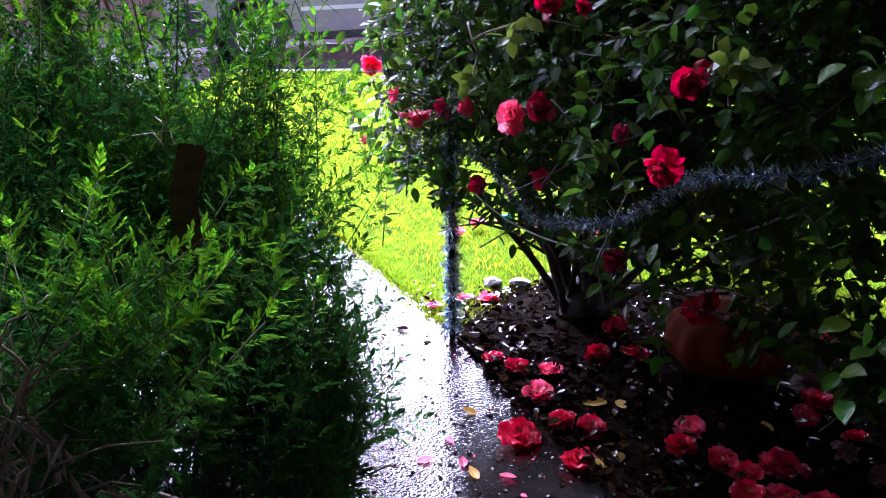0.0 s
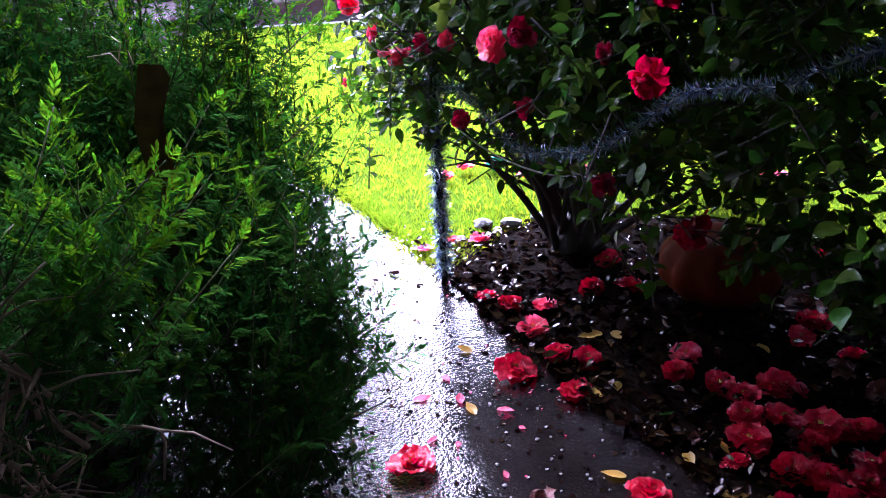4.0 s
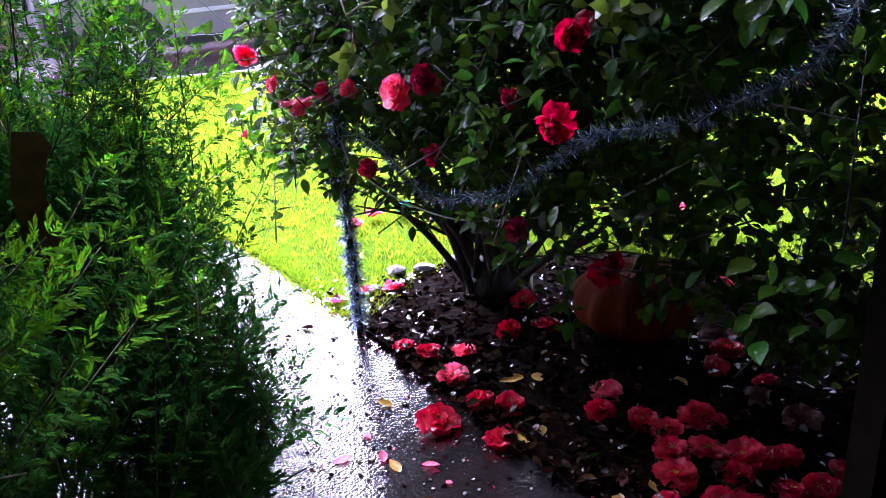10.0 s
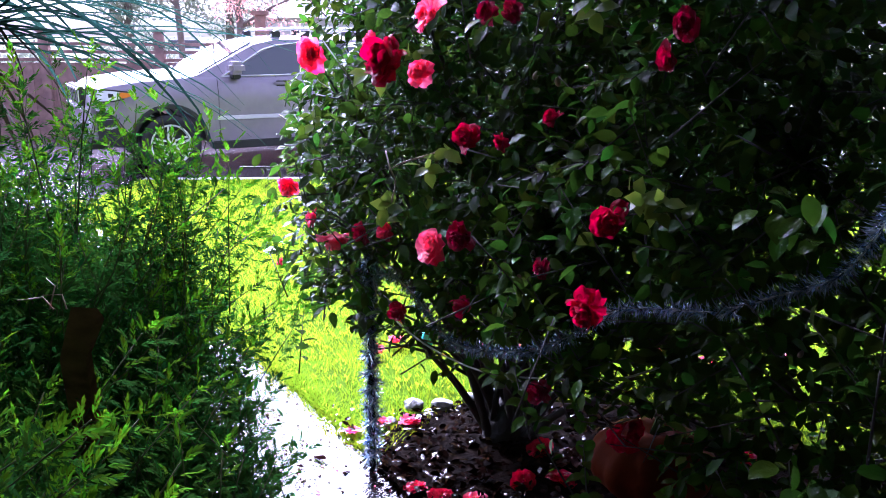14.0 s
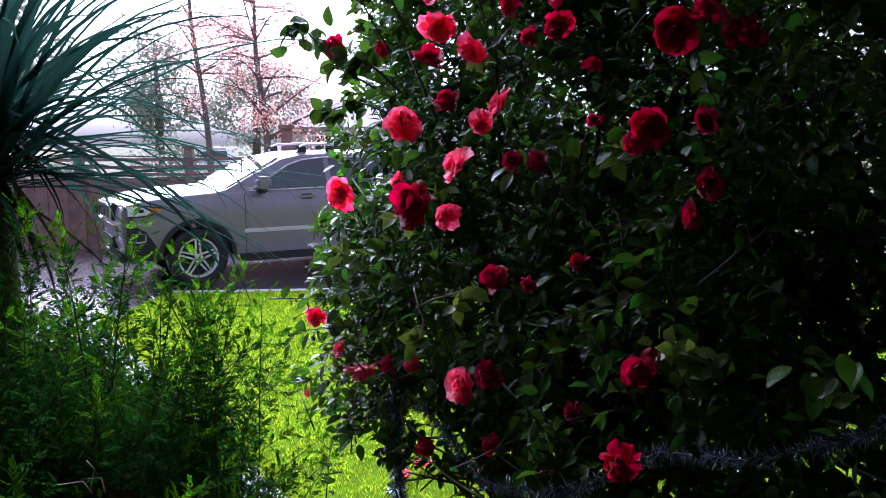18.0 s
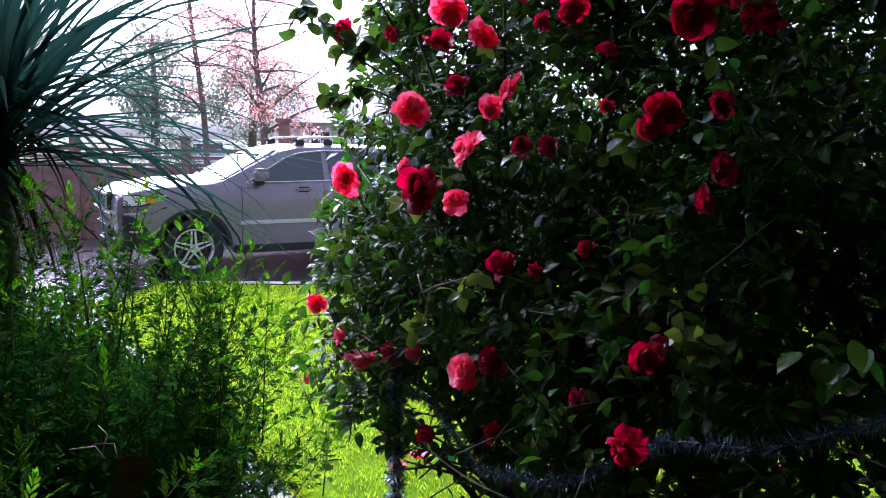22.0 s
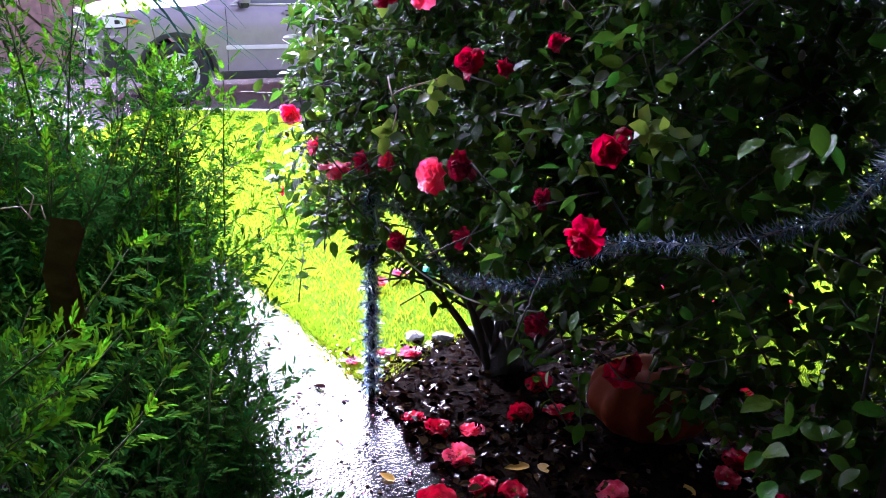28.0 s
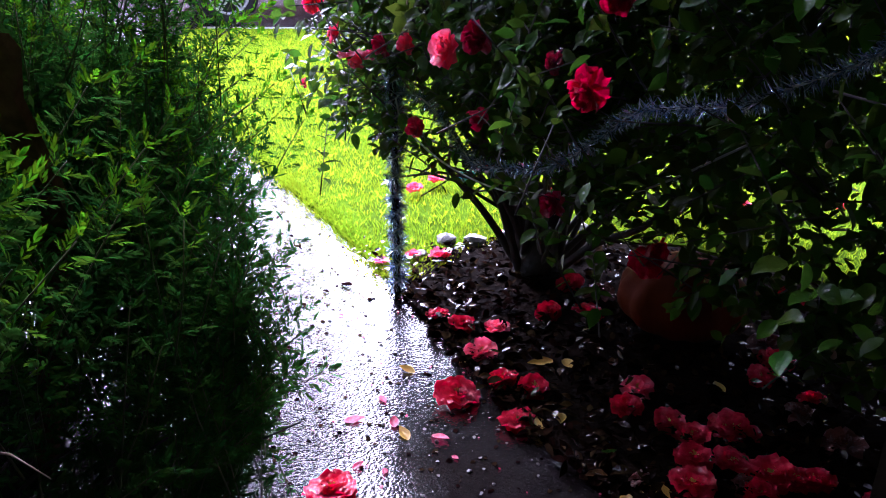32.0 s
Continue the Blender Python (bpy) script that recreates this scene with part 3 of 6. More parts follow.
def bush_sprays(name, n, seed, mat, per=11):
    """Leafy twigs: leaves set spirally along each, larger towards the middle."""
    rs = np.random.default_rng(seed)
    tip, phi = bush_points(n, 0.86, 1.07, rs)
    n = len(tip)
    way = unit(np.stack([np.cos(phi), np.sin(phi), np.full(n, 0.35)], 1) + rs.normal(0, 0.6, (n, 3)))
    ln = rs.uniform(0.13, 0.26, n)
    P, A, N, S = [], [], [], []
    turn0 = rs.uniform(0, 6.28, n)
    side = unit(np.cross(way, np.array([0.1, 0.2, 1.0])))
    up = np.cross(side, way)
    for k in range(per):
        u = (k + rs.uniform(-0.3, 0.3, n)) / (per - 1)
        a = turn0 + k * 2.4
        ring = side * np.cos(a)[:, None] + up * np.sin(a)[:, None]
        P.append(tip - way * (ln * (1 - u))[:, None])
        A.append(way * (0.45 + 0.7 * u[:, None] ** 2) + ring * 0.9 + np.array([0, 0, -0.3]) + rs.normal(0, 0.2, (n, 3)))
        N.append(way * 0.6 + np.array([0, 0, 0.9]) + rs.normal(0, 0.35, (n, 3)))
        S.append(rs.uniform(0.036, 0.059, n) * (1.05 - 0.35 * u ** 3))
    P, A, N, S = np.concatenate(P), np.concatenate(A), np.concatenate(N), np.concatenate(S)
    free = parted(P)
    P, A, N, S = P[free], A[free], N[free], S[free]
    return leaf_object(name, CAMELLIA_FINE, P, A, N, S, mat, width=rs.uniform(0.85, 1.15, len(S))), tip, way, ln


camellia = empty("camellia_bush", pose(0, 0, 0))
tagged(camellia, "tall glossy dark green camellia bush with red double blooms", "bush")
fol, spray_tip, spray_way, spray_len = bush_sprays("foliage", 6200, 11, M_CLEAF)
under(fol, camellia, "glossy dark evergreen leaves")
fol["kind"] = "stuff"
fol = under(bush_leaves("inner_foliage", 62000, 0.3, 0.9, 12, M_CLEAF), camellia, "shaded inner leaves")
fol["kind"] = "stuff"


def single_leaves():
    """Leaves on the path side that can be told apart one by one."""
    first = leaf_object("leaf", CAMELLIA_FINE, np.zeros((1, 3)), np.array([[0, 1.0, 0]]), np.array([[0, 0, 1.0]]), np.ones(1), M_CLEAF)
    rs = np.random.default_rng(19)
    p, phi = bush_points(9000, 0.99, 1.06, rs)
    near = (p[:, 1] < 3.4) & (p[:, 0] < 1.2) & (p[:, 2] < 2.4) & (np.sin(phi) < 0.3) & parted(p)
    p, phi = p[near][:300], phi[near][:300]
    for i, (q, f) in enumerate(zip(p, phi)):
        ob = first if i == 0 else new("leaf", first.data)
        ob.parent = camellia
        d = Vector((math.cos(f), math.sin(f), 0)) * 0.6 + Vector(rs.normal(0, 0.5, 3)) + Vector((0, 0, -0.45))
        n = Vector((math.cos(f) * 0.5, math.sin(f) * 0.5, 0.9)) + Vector(rs.normal(0, 0.45, 3))
        y = d.normalized()
        x = y.cross(n).normalized()
        m = Matrix((x, y, x.cross(y))).transposed().to_4x4()
        s = rs.uniform(0.05, 0.075)
        ob.matrix_world = Matrix.Translation(q) @ m @ Matrix.Diagonal((s * rs.uniform(0.9, 1.15), s, s, 1))


single_leaves()
# outer leaves whose brighter colour stands for light on the crown
fol = under(bush_leaves("lit_foliage", 5500, 0.96, 1.05, 14, M_CLEAF_LIT), camellia, "outer leaves in a brighter green that paints them lit")
fol["kind"] = "stuff"
fol = under(bush_leaves("young_foliage", 420, 0.92, 1.06, 13, M_CYOUNG_LIT), camellia, "yellow-green young leaves")
fol["kind"] = "stuff"

# tufts with x below 0 paint light on the left edge as lime colour
LIME = [(0.097, 2.58, 1.018), (0.116, 2.58, 1.056), (0.268, 2.34, 1.229), (0.215, 2.36, 1.196), (0.628, 1.73, 1.234), (0.604, 1.76, 1.228), (0.645, 1.72, 1.208), (-0.171, 3.1, 1.18), (-0.109, 3.05, 1.148),
        (0.18, 2.60, 1.48), (0.28, 2.31, 1.85), (0.57, 2.03, 1.60), (0.08, 2.3, 1.44), (-0.22, 3.15, 1.09), (-0.14, 3.05, 1.25)]
GLOSSY = [(0.771, 1.45, 1.246), (0.743, 1.47, 1.246), (0.782, 1.43, 1.286), (0.788, 1.42, 1.247), (0.832, 1.6, 0.952), (0.838, 1.6, 1.009), (0.813, 1.42, 0.787), (0.809, 1.42, 0.683), (0.893, 1.4, 0.683), (0.912, 1.38, 0.797),
          (0.945, 1.38, 0.706), (0.851, 1.42, 0.741), (0.52, 1.98, 1.62), (0.45, 2.02, 1.66), (0.33, 2.1, 1.55)]
# leafy twigs standing out against the sky and a bare hooked shoot: their lines
OUTER_TWIGS = [[(0.1, 2.62, 1.95), (0.046, 2.6, 2.052), (-0.02, 2.6, 2.084), (-0.068, 2.6, 2.119), (-0.117, 2.6, 2.123)], [(0.05, 2.62, 1.9), (-0.005, 2.6, 1.99), (-0.04, 2.62, 2.07), (-0.03, 2.6, 2.15)],
               [(0.0, 2.7, 1.8), (-0.078, 2.7, 1.848), (-0.154, 2.7, 1.915), (-0.204, 2.7, 1.969), (-0.238, 2.7, 1.968)], [(0.05, 2.7, 1.72), (-0.05, 2.75, 1.76), (-0.121, 2.8, 1.748), (-0.17, 2.8, 1.73)],
               [(0.08, 2.6, 1.78), (-0.005, 2.6, 1.857), (-0.05, 2.62, 1.87), (-0.09, 2.65, 1.86)]]


cap = np.random.default_rng(16)
cap_p, cap_phi = bush_points(16000, 0.0, 0.8, cap)
cap_p, cap_phi = cap_p[cap_p[:, 2] > 2.6], cap_phi[cap_p[:, 2] > 2.6]
fol = under(leaf_object("top_foliage", CAMELLIA, cap_p, cap.normal(0, 0.7, (len(cap_p), 3)), cap.normal(0, 0.4, (len(cap_p), 3)) + np.array([0, 0, 1.0]), cap.uniform(0.045, 0.07, len(cap_p)), M_CLEAF, width=1.2), camellia)
fol["kind"] = "stuff"


def lime_sprays():
    """Small tufts of lime-green leaves at the ends of outer twigs: fresh growth, and lit leaves on the left edge."""
    rs = np.random.default_rng(15)
    P, A, N, S = [], [], [], []
    for q in LIME:
        for k in range(5):
            a = k * 1.3 + rs.uniform(-0.3, 0.3)
            P.append(np.array(q) + rs.normal(0, 0.012, 3))
            A.append(np.array([math.cos(a) * 0.9 - 0.3, -0.5, math.sin(a) * 0.8 - 0.1]))
            N.append(np.array([-0.3, -0.6, 0.8]) + rs.normal(0, 0.3, 3))
            S.append(rs.uniform(0.04, 0.065))
    f = under(leaf_object("lime_foliage", CAMELLIA, np.array(P), np.array(A), np.array(N), np.array(S), M_CYOUNG_LIT, width=1.25), camellia, "fresh lime-green leaf tufts, those on the left edge painting lit leaves")
    f["kind"] = "stuff"


lime_sprays()


def glossy_sprays():
    """Larger leaves nearest the porch that shine with rain, in the green painted as lit."""
    rs = np.random.default_rng(18)
    P, A, N, S = [], [], [], []
    for q in GLOSSY:
        for k in range(3):
            P.append(np.array(q) + rs.normal(0, 0.014, 3))
            A.append(np.array([rs.normal(0, 0.7), -0.3, rs.normal(-0.35, 0.5)]))
            N.append(np.array([-0.35, -0.35, 0.9]) + rs.normal(0, 0.25, 3))
            S.append(rs.uniform(0.045, 0.065))
    f = under(leaf_object("wet_foliage", CAMELLIA_FINE, np.array(P), np.array(A), np.array(N), np.array(S), M_CLEAF_LIT, width=1.15), camellia, "rain-wet shining leaves in the painted-lit green")
    f["kind"] = "stuff"


def outer_twigs():
    """Loose leafy twigs on the outline of the crown."""
    rs = np.random.default_rng(20)
    for line in OUTER_TWIGS:
        pts = smooth_line(line, 5)
        t = under(tubes("twig", [([Vector(q) for q in pts], [0.004 - 0.0026 * k / len(pts) for k in range(len(pts))])], M_BARK, 5), camellia)
        P, A, N, S = [], [], [], []
        for k, q in enumerate(pts[3:]):
            d = unit(pts[min(k + 4, len(pts) - 1)] - pts[k + 2])
            for j in range(2):
                P.append(q + rs.normal(0, 0.022, 3))
                A.append(d * 0.7 + rs.normal(0, 0.7, 3))
                N.append(np.array([-0.2, -0.5, 0.7]) + rs.normal(0, 0.4, 3))
                S.append(rs.uniform(0.045, 0.064))
        f = under(leaf_object("twig_leaves", CAMELLIA_FINE, np.array(P), np.array(A), np.array(N), np.array(S), M_CLEAF, width=1.4), t)
        f["kind"] = "stuff"
    hook = [[(0.106, 2.48, 1.221), (0.117, 2.43, 1.181), (0.132, 2.43, 1.139), (0.121, 2.48, 1.074)], [(0.12, 2.43, 1.178), (0.15, 2.4, 1.2), (0.192, 2.38, 1.216), (0.251, 2.36, 1.237)]]
    under(tubes("hooked_shoot", [([Vector(q) for q in smooth_line(h, 5)], 0.0026) for h in hook], M_TWIG, 5), camellia, "bare pale hooked shoot")


glossy_sprays()
outer_twigs()


def grow_stems():
    rs = random.Random(5)
    base = Vector((0.57, 3.08, -0.02))
    for i in range(24):
        a = rs.uniform(-2.6, 2.2)
        reach = rs.uniform(0.5, 1.2)
        tip = Vector((0.95 + math.cos(a) * reach, 3.1 + math.sin(a) * reach, rs.uniform(1.5, 2.9)))
        if i < 4:
            tip = Vector([(-0.15, 3.1, 1.5), (0.1, 2.6, 1.9), (0.5, 2.3, 1.6), (0.35, 3.4, 2.4)][i])
        if 17 <= i < 24:
            tip = Vector((rs.uniform(-0.1, 0.35), rs.uniform(2.7, 3.2), rs.uniform(0.8, 1.2)))
        if 4 <= i < 7:
            tip = Vector([(1.6, 2.9, 1.2), (1.9, 3.2, 1.9), (1.3, 2.3, 1.3)][i - 4])
        st = base + Vector((rs.uniform(-0.07, 0.09), rs.uniform(-0.05, 0.05), 0))
        mid = st.lerp(tip, 0.4) + Vector((rs.uniform(-0.08, 0.08), rs.uniform(-0.08, 0.08), -0.12 if i < 7 else 0.1))
        pts = smooth_line([st, st.lerp(mid, 0.5) + Vector((0, 0, 0.03)), mid, mid.lerp(tip, 0.5) + Vector((rs.uniform(-0.05, 0.05), 0, 0.05)), tip], 4)
        r0 = rs.uniform(0.009, 0.02)
        radii = [r0 * (1 - 0.8 * k / (len(pts) - 1)) for k in range(len(pts))]
        runs = [(pts, radii)]
        for b in range(5):
            k = rs.randrange(4, len(pts) - 2)
            s = Vector(pts[k])
            d = Vector((rs.uniform(-1, 1), rs.uniform(-1, 1), rs.uniform(-0.1, 0.9))).normalized()
            ln = rs.uniform(0.2, 0.5)
            if (s + d * ln).x < 0.1 and s.z > 0.6:
                continue
            runs.append(([s, s + d * ln * 0.5 + Vector((0, 0, 0.03)), s + d * ln], [radii[k] * 0.55, radii[k] * 0.4, 0.003]))
        under(tubes("stem", runs, M_BARK, 6), camellia)
    runs = []
    p, phi = bush_points(260, 0.6, 1.0, np.random.default_rng(31))
    for q, f in zip(p, phi):
        d = Vector((math.cos(f), math.sin(f), rs.uniform(-0.2, 0.7)))
        q = Vector(q)
        runs.append(([q - d * 0.3, q - d * 0.12 + Vector((0, 0, -0.02)), q], [0.005, 0.004, 0.002]))
    for q, d, ln in zip(spray_tip, spray_way, spray_len):
        q, d = Vector(q), Vector(d)
        runs.append(([q - d * ln * 1.3, q], [0.003, 0.0014]))
    tw = under(tubes("twig_mass", runs, M_BARK, 3), camellia)
    tw["kind"] = "stuff"
    trunk = tubes("trunk", [([(0.57, 3.08, -0.05), (0.58, 3.08, 0.06), (0.62, 3.09, 0.16), (0.68, 3.1, 0.3)], [0.11, 0.085, 0.06, 0.035])], M_BARK, 10)
    under(trunk, camellia, "thick mossy trunk base")


grow_stems()


# ---------------------------------------------------------------- blooms
def bloom_mesh(seed, mat, droop=0.0, open_=1.0, ragged=0.0):
    """A semi-double camellia bloom, 1 across, facing +z: whorls of separate, frilled, notched petals round golden stamens."""
    rs = random.Random(seed)
    verts, faces, idx = [(0, 0, 0.02)], [], []
    rows, cols = 5, 6
    for whorl, (count, radius, lift, tilt) in enumerate([(6, 0.52, 0.0, 0.18), (6, 0.47, 0.03, 0.5), (6, 0.4, 0.07, 0.75), (5, 0.31, 0.13, 0.95), (4, 0.22, 0.19, 1.15)]):
        for k in range(count):
            a = 2 * math.pi * (k + 0.5 * (whorl % 2)) / count + rs.uniform(-0.28, 0.28)
            t = (tilt + rs.uniform(-0.3, 0.3)) / max(open_, 0.3) - droop * (0.4 if whorl < 2 else 0)
            length = radius * rs.uniform(0.8, 1.15)
            w = length * rs.uniform(0.85, 1.1)
            curl, twist, ph = rs.uniform(-0.25, 0.3), rs.uniform(-0.35, 0.35), rs.uniform(0, 6.28)
            frill = 0.05 + 0.05 * ragged
            base = len(verts)
            for i in range(1, rows + 1):
                u = i / rows
                for j in range(cols + 1):
                    v = j / cols * 2 - 1
                    half = w * 0.5 * (0.22 + 1.0 * math.sin(min(u * 1.3, 1.0) * math.pi / 2) * (1 - 0.22 * u ** 4))
                    r = length * u * (1 - 0.2 * abs(v) ** 2.5 * u) - (0.05 * length if j == cols // 2 and i == rows else 0)
                    cup = 0.2 * w * v * v * (1 - 0.5 * u) + frill * u * u * math.sin(v * 5.5 + ph) * (0.4 + abs(v)) * radius * 2 + rs.uniform(-1, 1) * 0.008 * (1 + ragged)
                    z0 = cup + curl * length * u * u + twist * v * half * u
                    ct, st = math.cos(t), math.sin(t)
                    rr, zz = r * ct - z0 * st, r * st + z0 * ct
                    x, y = rr, v * half
                    verts.append((x * math.cos(a) - y * math.sin(a), x * math.sin(a) + y * math.cos(a), zz + lift))
            for j in range(cols):
                faces.append((0, base + j + 1, base + j))
                idx.append(0)
            for i in range(rows - 1):
                for j in range(cols):
                    q = base + i * (cols + 1) + j
                    faces.append((q, q + 1, q + cols + 2, q + cols + 1))
                    idx.append(0)
    for k in range(22):
        a, r = rs.uniform(0, 6.28), rs.uniform(0, 0.09)
        x, y, h = r * math.cos(a), r * math.sin(a), rs.uniform(0.2, 0.3)
        b = len(verts)
        verts += [(x * 1.5 + 0.016, y * 1.5 + 0.012, h), (x * 1.5 - 0.016, y * 1.5, h), (x * 1.5, y * 1.5, h + 0.03)]
        faces += [(0, b, b + 1), (b, b + 2, b + 1)]
        idx += [1, 1]
    me = bpy.data.meshes.new("bloom")
    me.from_pydata(verts, [], faces)
    me.materials.append(mat)
    me.materials.append(M_STAMEN)
    me.polygons.foreach_set("material_index", np.array(idx, dtype=np.int32))
    me.polygons.foreach_set("use_smooth", np.ones(len(faces), bool))
    me.update()
    return me


RED = [bloom_mesh(s, M_PETAL, open_=o, ragged=0.4) for s, o in ((1, 0.8), (2, 0.65), (3, 0.95), (4, 0.58), (5, 0.72))] + [bloom_mesh(6, M_PETAL_DEEP, open_=0.7), bloom_mesh(7, M_PETAL_DEEP, open_=0.85, ragged=0.6)]
PINK = [bloom_mesh(s, M_PETAL_PINK, open_=o, ragged=0.3) for s, o in ((11, 0.8), (12, 0.62), (13, 0.95))] + [bloom_mesh(14, M_PETAL, open_=0.9)]
FLAT = [bloom_mesh(s, M_PETAL_WET, open_=o, droop=0.1, ragged=0.8) for s, o in ((21, 1.9), (22, 1.5), (23, 2.2), (24, 1.2))]
FLATPINK = [bloom_mesh(s, M_PETAL_PINK, open_=1.7, ragged=0.7) for s in (31, 32)]
ROT = [bloom_mesh(s, M_PETAL_BROWN, open_=0.9, ragged=1.4) for s in (41, 42)]


def bloom_on_bush(x, y, z, across, kind, seed, face=(-0.6, -0.55, -0.05)):
    rs = random.Random(seed)
    f = Vector(face) + Vector((rs.uniform(-0.7, 0.8), rs.uniform(-0.3, 0.5), rs.uniform(-0.6, 0.5)))
    m = Matrix.Translation((x, y, z)) @ f.to_track_quat("Z", "Y").to_matrix().to_4x4() @ Matrix.Rotation(rs.uniform(0, 6), 4, "Z") @ Matrix.Diagonal((across * rs.uniform(0.9, 1.1), across * rs.uniform(0.8, 1.0), across * rs.uniform(0.9, 1.3), 1))
    ob = new("bloom", kind[seed % len(kind)])
    ob.parent = camellia
    ob.matrix_world = m
    return ob

for i, (x, y, z, a, pink) in enumerate(ALL_BLOOMS):
    q = proud(x, y, z)
    # left of x 0.3 the lighter pink stands for light on the blooms
    bloom_on_bush(*q, a * 0.88, PINK if pink or x < 0.3 else RED, i)


def grow_buds():
    """Round green buds and a few scattered blooms over the far side and the top."""
    bm = bmesh.new()
    bmesh.ops.create_uvsphere(bm, u_segments=8, v_segments=6, radius=0.5)
    for v in bm.verts:
        v.co.x *= 0.8 - 0.25 * v.co.z
        v.co.y *= 0.8 - 0.25 * v.co.z
    first = part("bud", bm, M_BUD, camellia, "pale green flower bud", smooth=True)
    rs = np.random.default_rng(77)
    p, phi = bush_points(150, 0.97, 1.04, rs)
    for i, (q, f) in enumerate(zip(p[:90], phi[:90])):
        ob = first if i == 0 else new("bud", first.data)
        ob.parent = camellia
        s = rs.uniform(0.012, 0.02)
        ob.matrix_world = Matrix.Translation(q) @ Euler(rs.uniform(-0.6, 0.6, 3)).to_matrix().to_4x4() @ Matrix.Diagonal((s, s, s * 1.3, 1))
    p, phi = bush_points(60, 0.98, 1.03, rs)
    k = 0
    for q in p:
        if (q[2] > 2.1 or q[1] > 3.6) and k < 24:
            bloom_on_bush(*q, rs.uniform(0.08, 0.11), RED, 200 + k, (q[0] - 1.1, q[1] - 3, 0.2))
            k += 1


grow_buds()
CAR_AT = (-2.73, 10.67)


# ---------------------------------------------------------------- parked car
def car_half(x, z):
    """Half width of the car's flank: fullest at the shoulder crease, drawn in below, above and towards both ends."""
    y = float(np.interp(z, [0.28, 0.42, 0.62, 0.8, 0.92, 1.0, 1.1, 1.2], [0.895, 0.915, 0.93, 0.94, 0.948, 0.938, 0.918, 0.895]))
    return y * (1 - 0.15 * max(0, (x - 0.15) / 0.8) ** 2) * (1 - 0.06 * max(0, (-3.3 - x) / 0.6) ** 2)


def car_body():
    def arc(cx, n=10, r=0.44):
        return [(cx + r * math.cos(a), 0.385 + r * math.sin(a)) for a in [math.pi * k / n for k in range(n + 1)]]
    sill = 0.3
    out = [(0.78, 0.38), (0.88, 0.46), (0.93, 0.6), (0.935, 0.78), (0.925, 0.95), (0.88, 1.04), (0.74, 1.09), (0.3, 1.15), (-0.3, 1.185), (-0.55, 1.18),
           (-1.2, 1.17), (-2.4, 1.19), (-3.6, 1.21), (-3.86, 1.19), (-3.94, 0.95), (-3.92, 0.6), (-3.85, 0.42)]
    rear = [(x, z) for x, z in arc(-2.915)]
    front = [(x, z) for x, z in arc(0.0)]
    low = [(-3.42, 0.385)] + rear[::-1][1:-1] + [(-2.44, 0.385), (-2.35, sill), (-0.58, sill), (-0.49, 0.385)] + front[::-1][1:-1] + [(0.48, 0.385), (0.6, 0.36)]
    pts = out + low
    ys = [-0.87, -0.8, -0.6, 0.0, 0.6, 0.8, 0.87]
    bm = bmesh.new()
    rings = []
    for y in ys:
        ring = []
        for x, z in pts:
            yy = y * (1 - 0.14 * max(0, (x - 0.1) / 0.83) ** 2) * (1 - 0.06 * max(0, (-3.3 - x) / 0.6) ** 2)
            xx = x - 0.10 * max(0, x - 0.6) / 0.33 * (abs(y) / 0.945) ** 3
            zz = z
            if abs(y) > 0.85 and z > 1.0:
                zz -= 0.03
            if abs(y) < 0.61 and -0.6 < x < 0.8 and z > 1.0:
                zz += 0.03
            ring.append(bm.verts.new((xx, yy, zz)))
        rings.append(ring)
    n = len(pts)
    for a, b in zip(rings, rings[1:]):
        for k in range(n):
            bm.faces.new((a[k], a[(k + 1) % n], b[(k + 1) % n], b[k]))
    bm.faces.new(rings[0])
    bm.faces.new(rings[-1][::-1])
    return bm


def car_flank(side):
    """The sheet metal of one side, with wheel openings, a shoulder crease and a rounded lower edge."""
    xs = sorted({round(-3.9 + 0.1 * k, 3) for k in range(49)} | {round(c + 0.44 * math.cos(math.pi * k / 16), 3) for c in (0.0, -2.915) for k in range(17)})
    xs = [x for x in xs if x <= 0.86]
    bm = bmesh.new()
    cols = []
    for x in xs:
        lo = float(np.interp(x, [-3.9, -3.4, -2.4, -0.55, 0.45, 0.7, 0.86], [0.45, 0.33, 0.29, 0.29, 0.33, 0.38, 0.46]))
        for c in (0.0, -2.915):
            if abs(x - c) <= 0.44:
                lo = max(lo, 0.385 + math.sqrt(max(0.0, 0.44 ** 2 - (x - c) ** 2)))
        hi = float(np.interp(x, [-3.9, -3.6, -2.4, -1.2, -0.55, -0.3, 0.3, 0.74, 0.86], [1.13, 1.18, 1.17, 1.155, 1.16, 1.16, 1.12, 1.06, 1.03]))
        back = 0.10 * max(0, x - 0.6) / 0.33
        col = [bm.verts.new((x - back, side * 0.84 * (1 - 0.15 * max(0, (x - 0.15) / 0.8) ** 2), lo))]
        for k in range(11):
            z = lo + (hi - lo) * k / 10
            col.append(bm.verts.new((x - back, side * car_half(x, z), z)))
        col.append(bm.verts.new((x - back, side * 0.84 * (1 - 0.15 * max(0, (x - 0.15) / 0.8) ** 2), hi + 0.012)))
        cols.append(col)
    for a, b in zip(cols, cols[1:]):
        for k in range(12):
            bm.faces.new((a[k], a[k + 1], b[k + 1], b[k]))
    return bm


def half_width(z):
    return 0.9 - (z - 1.15) * 0.40


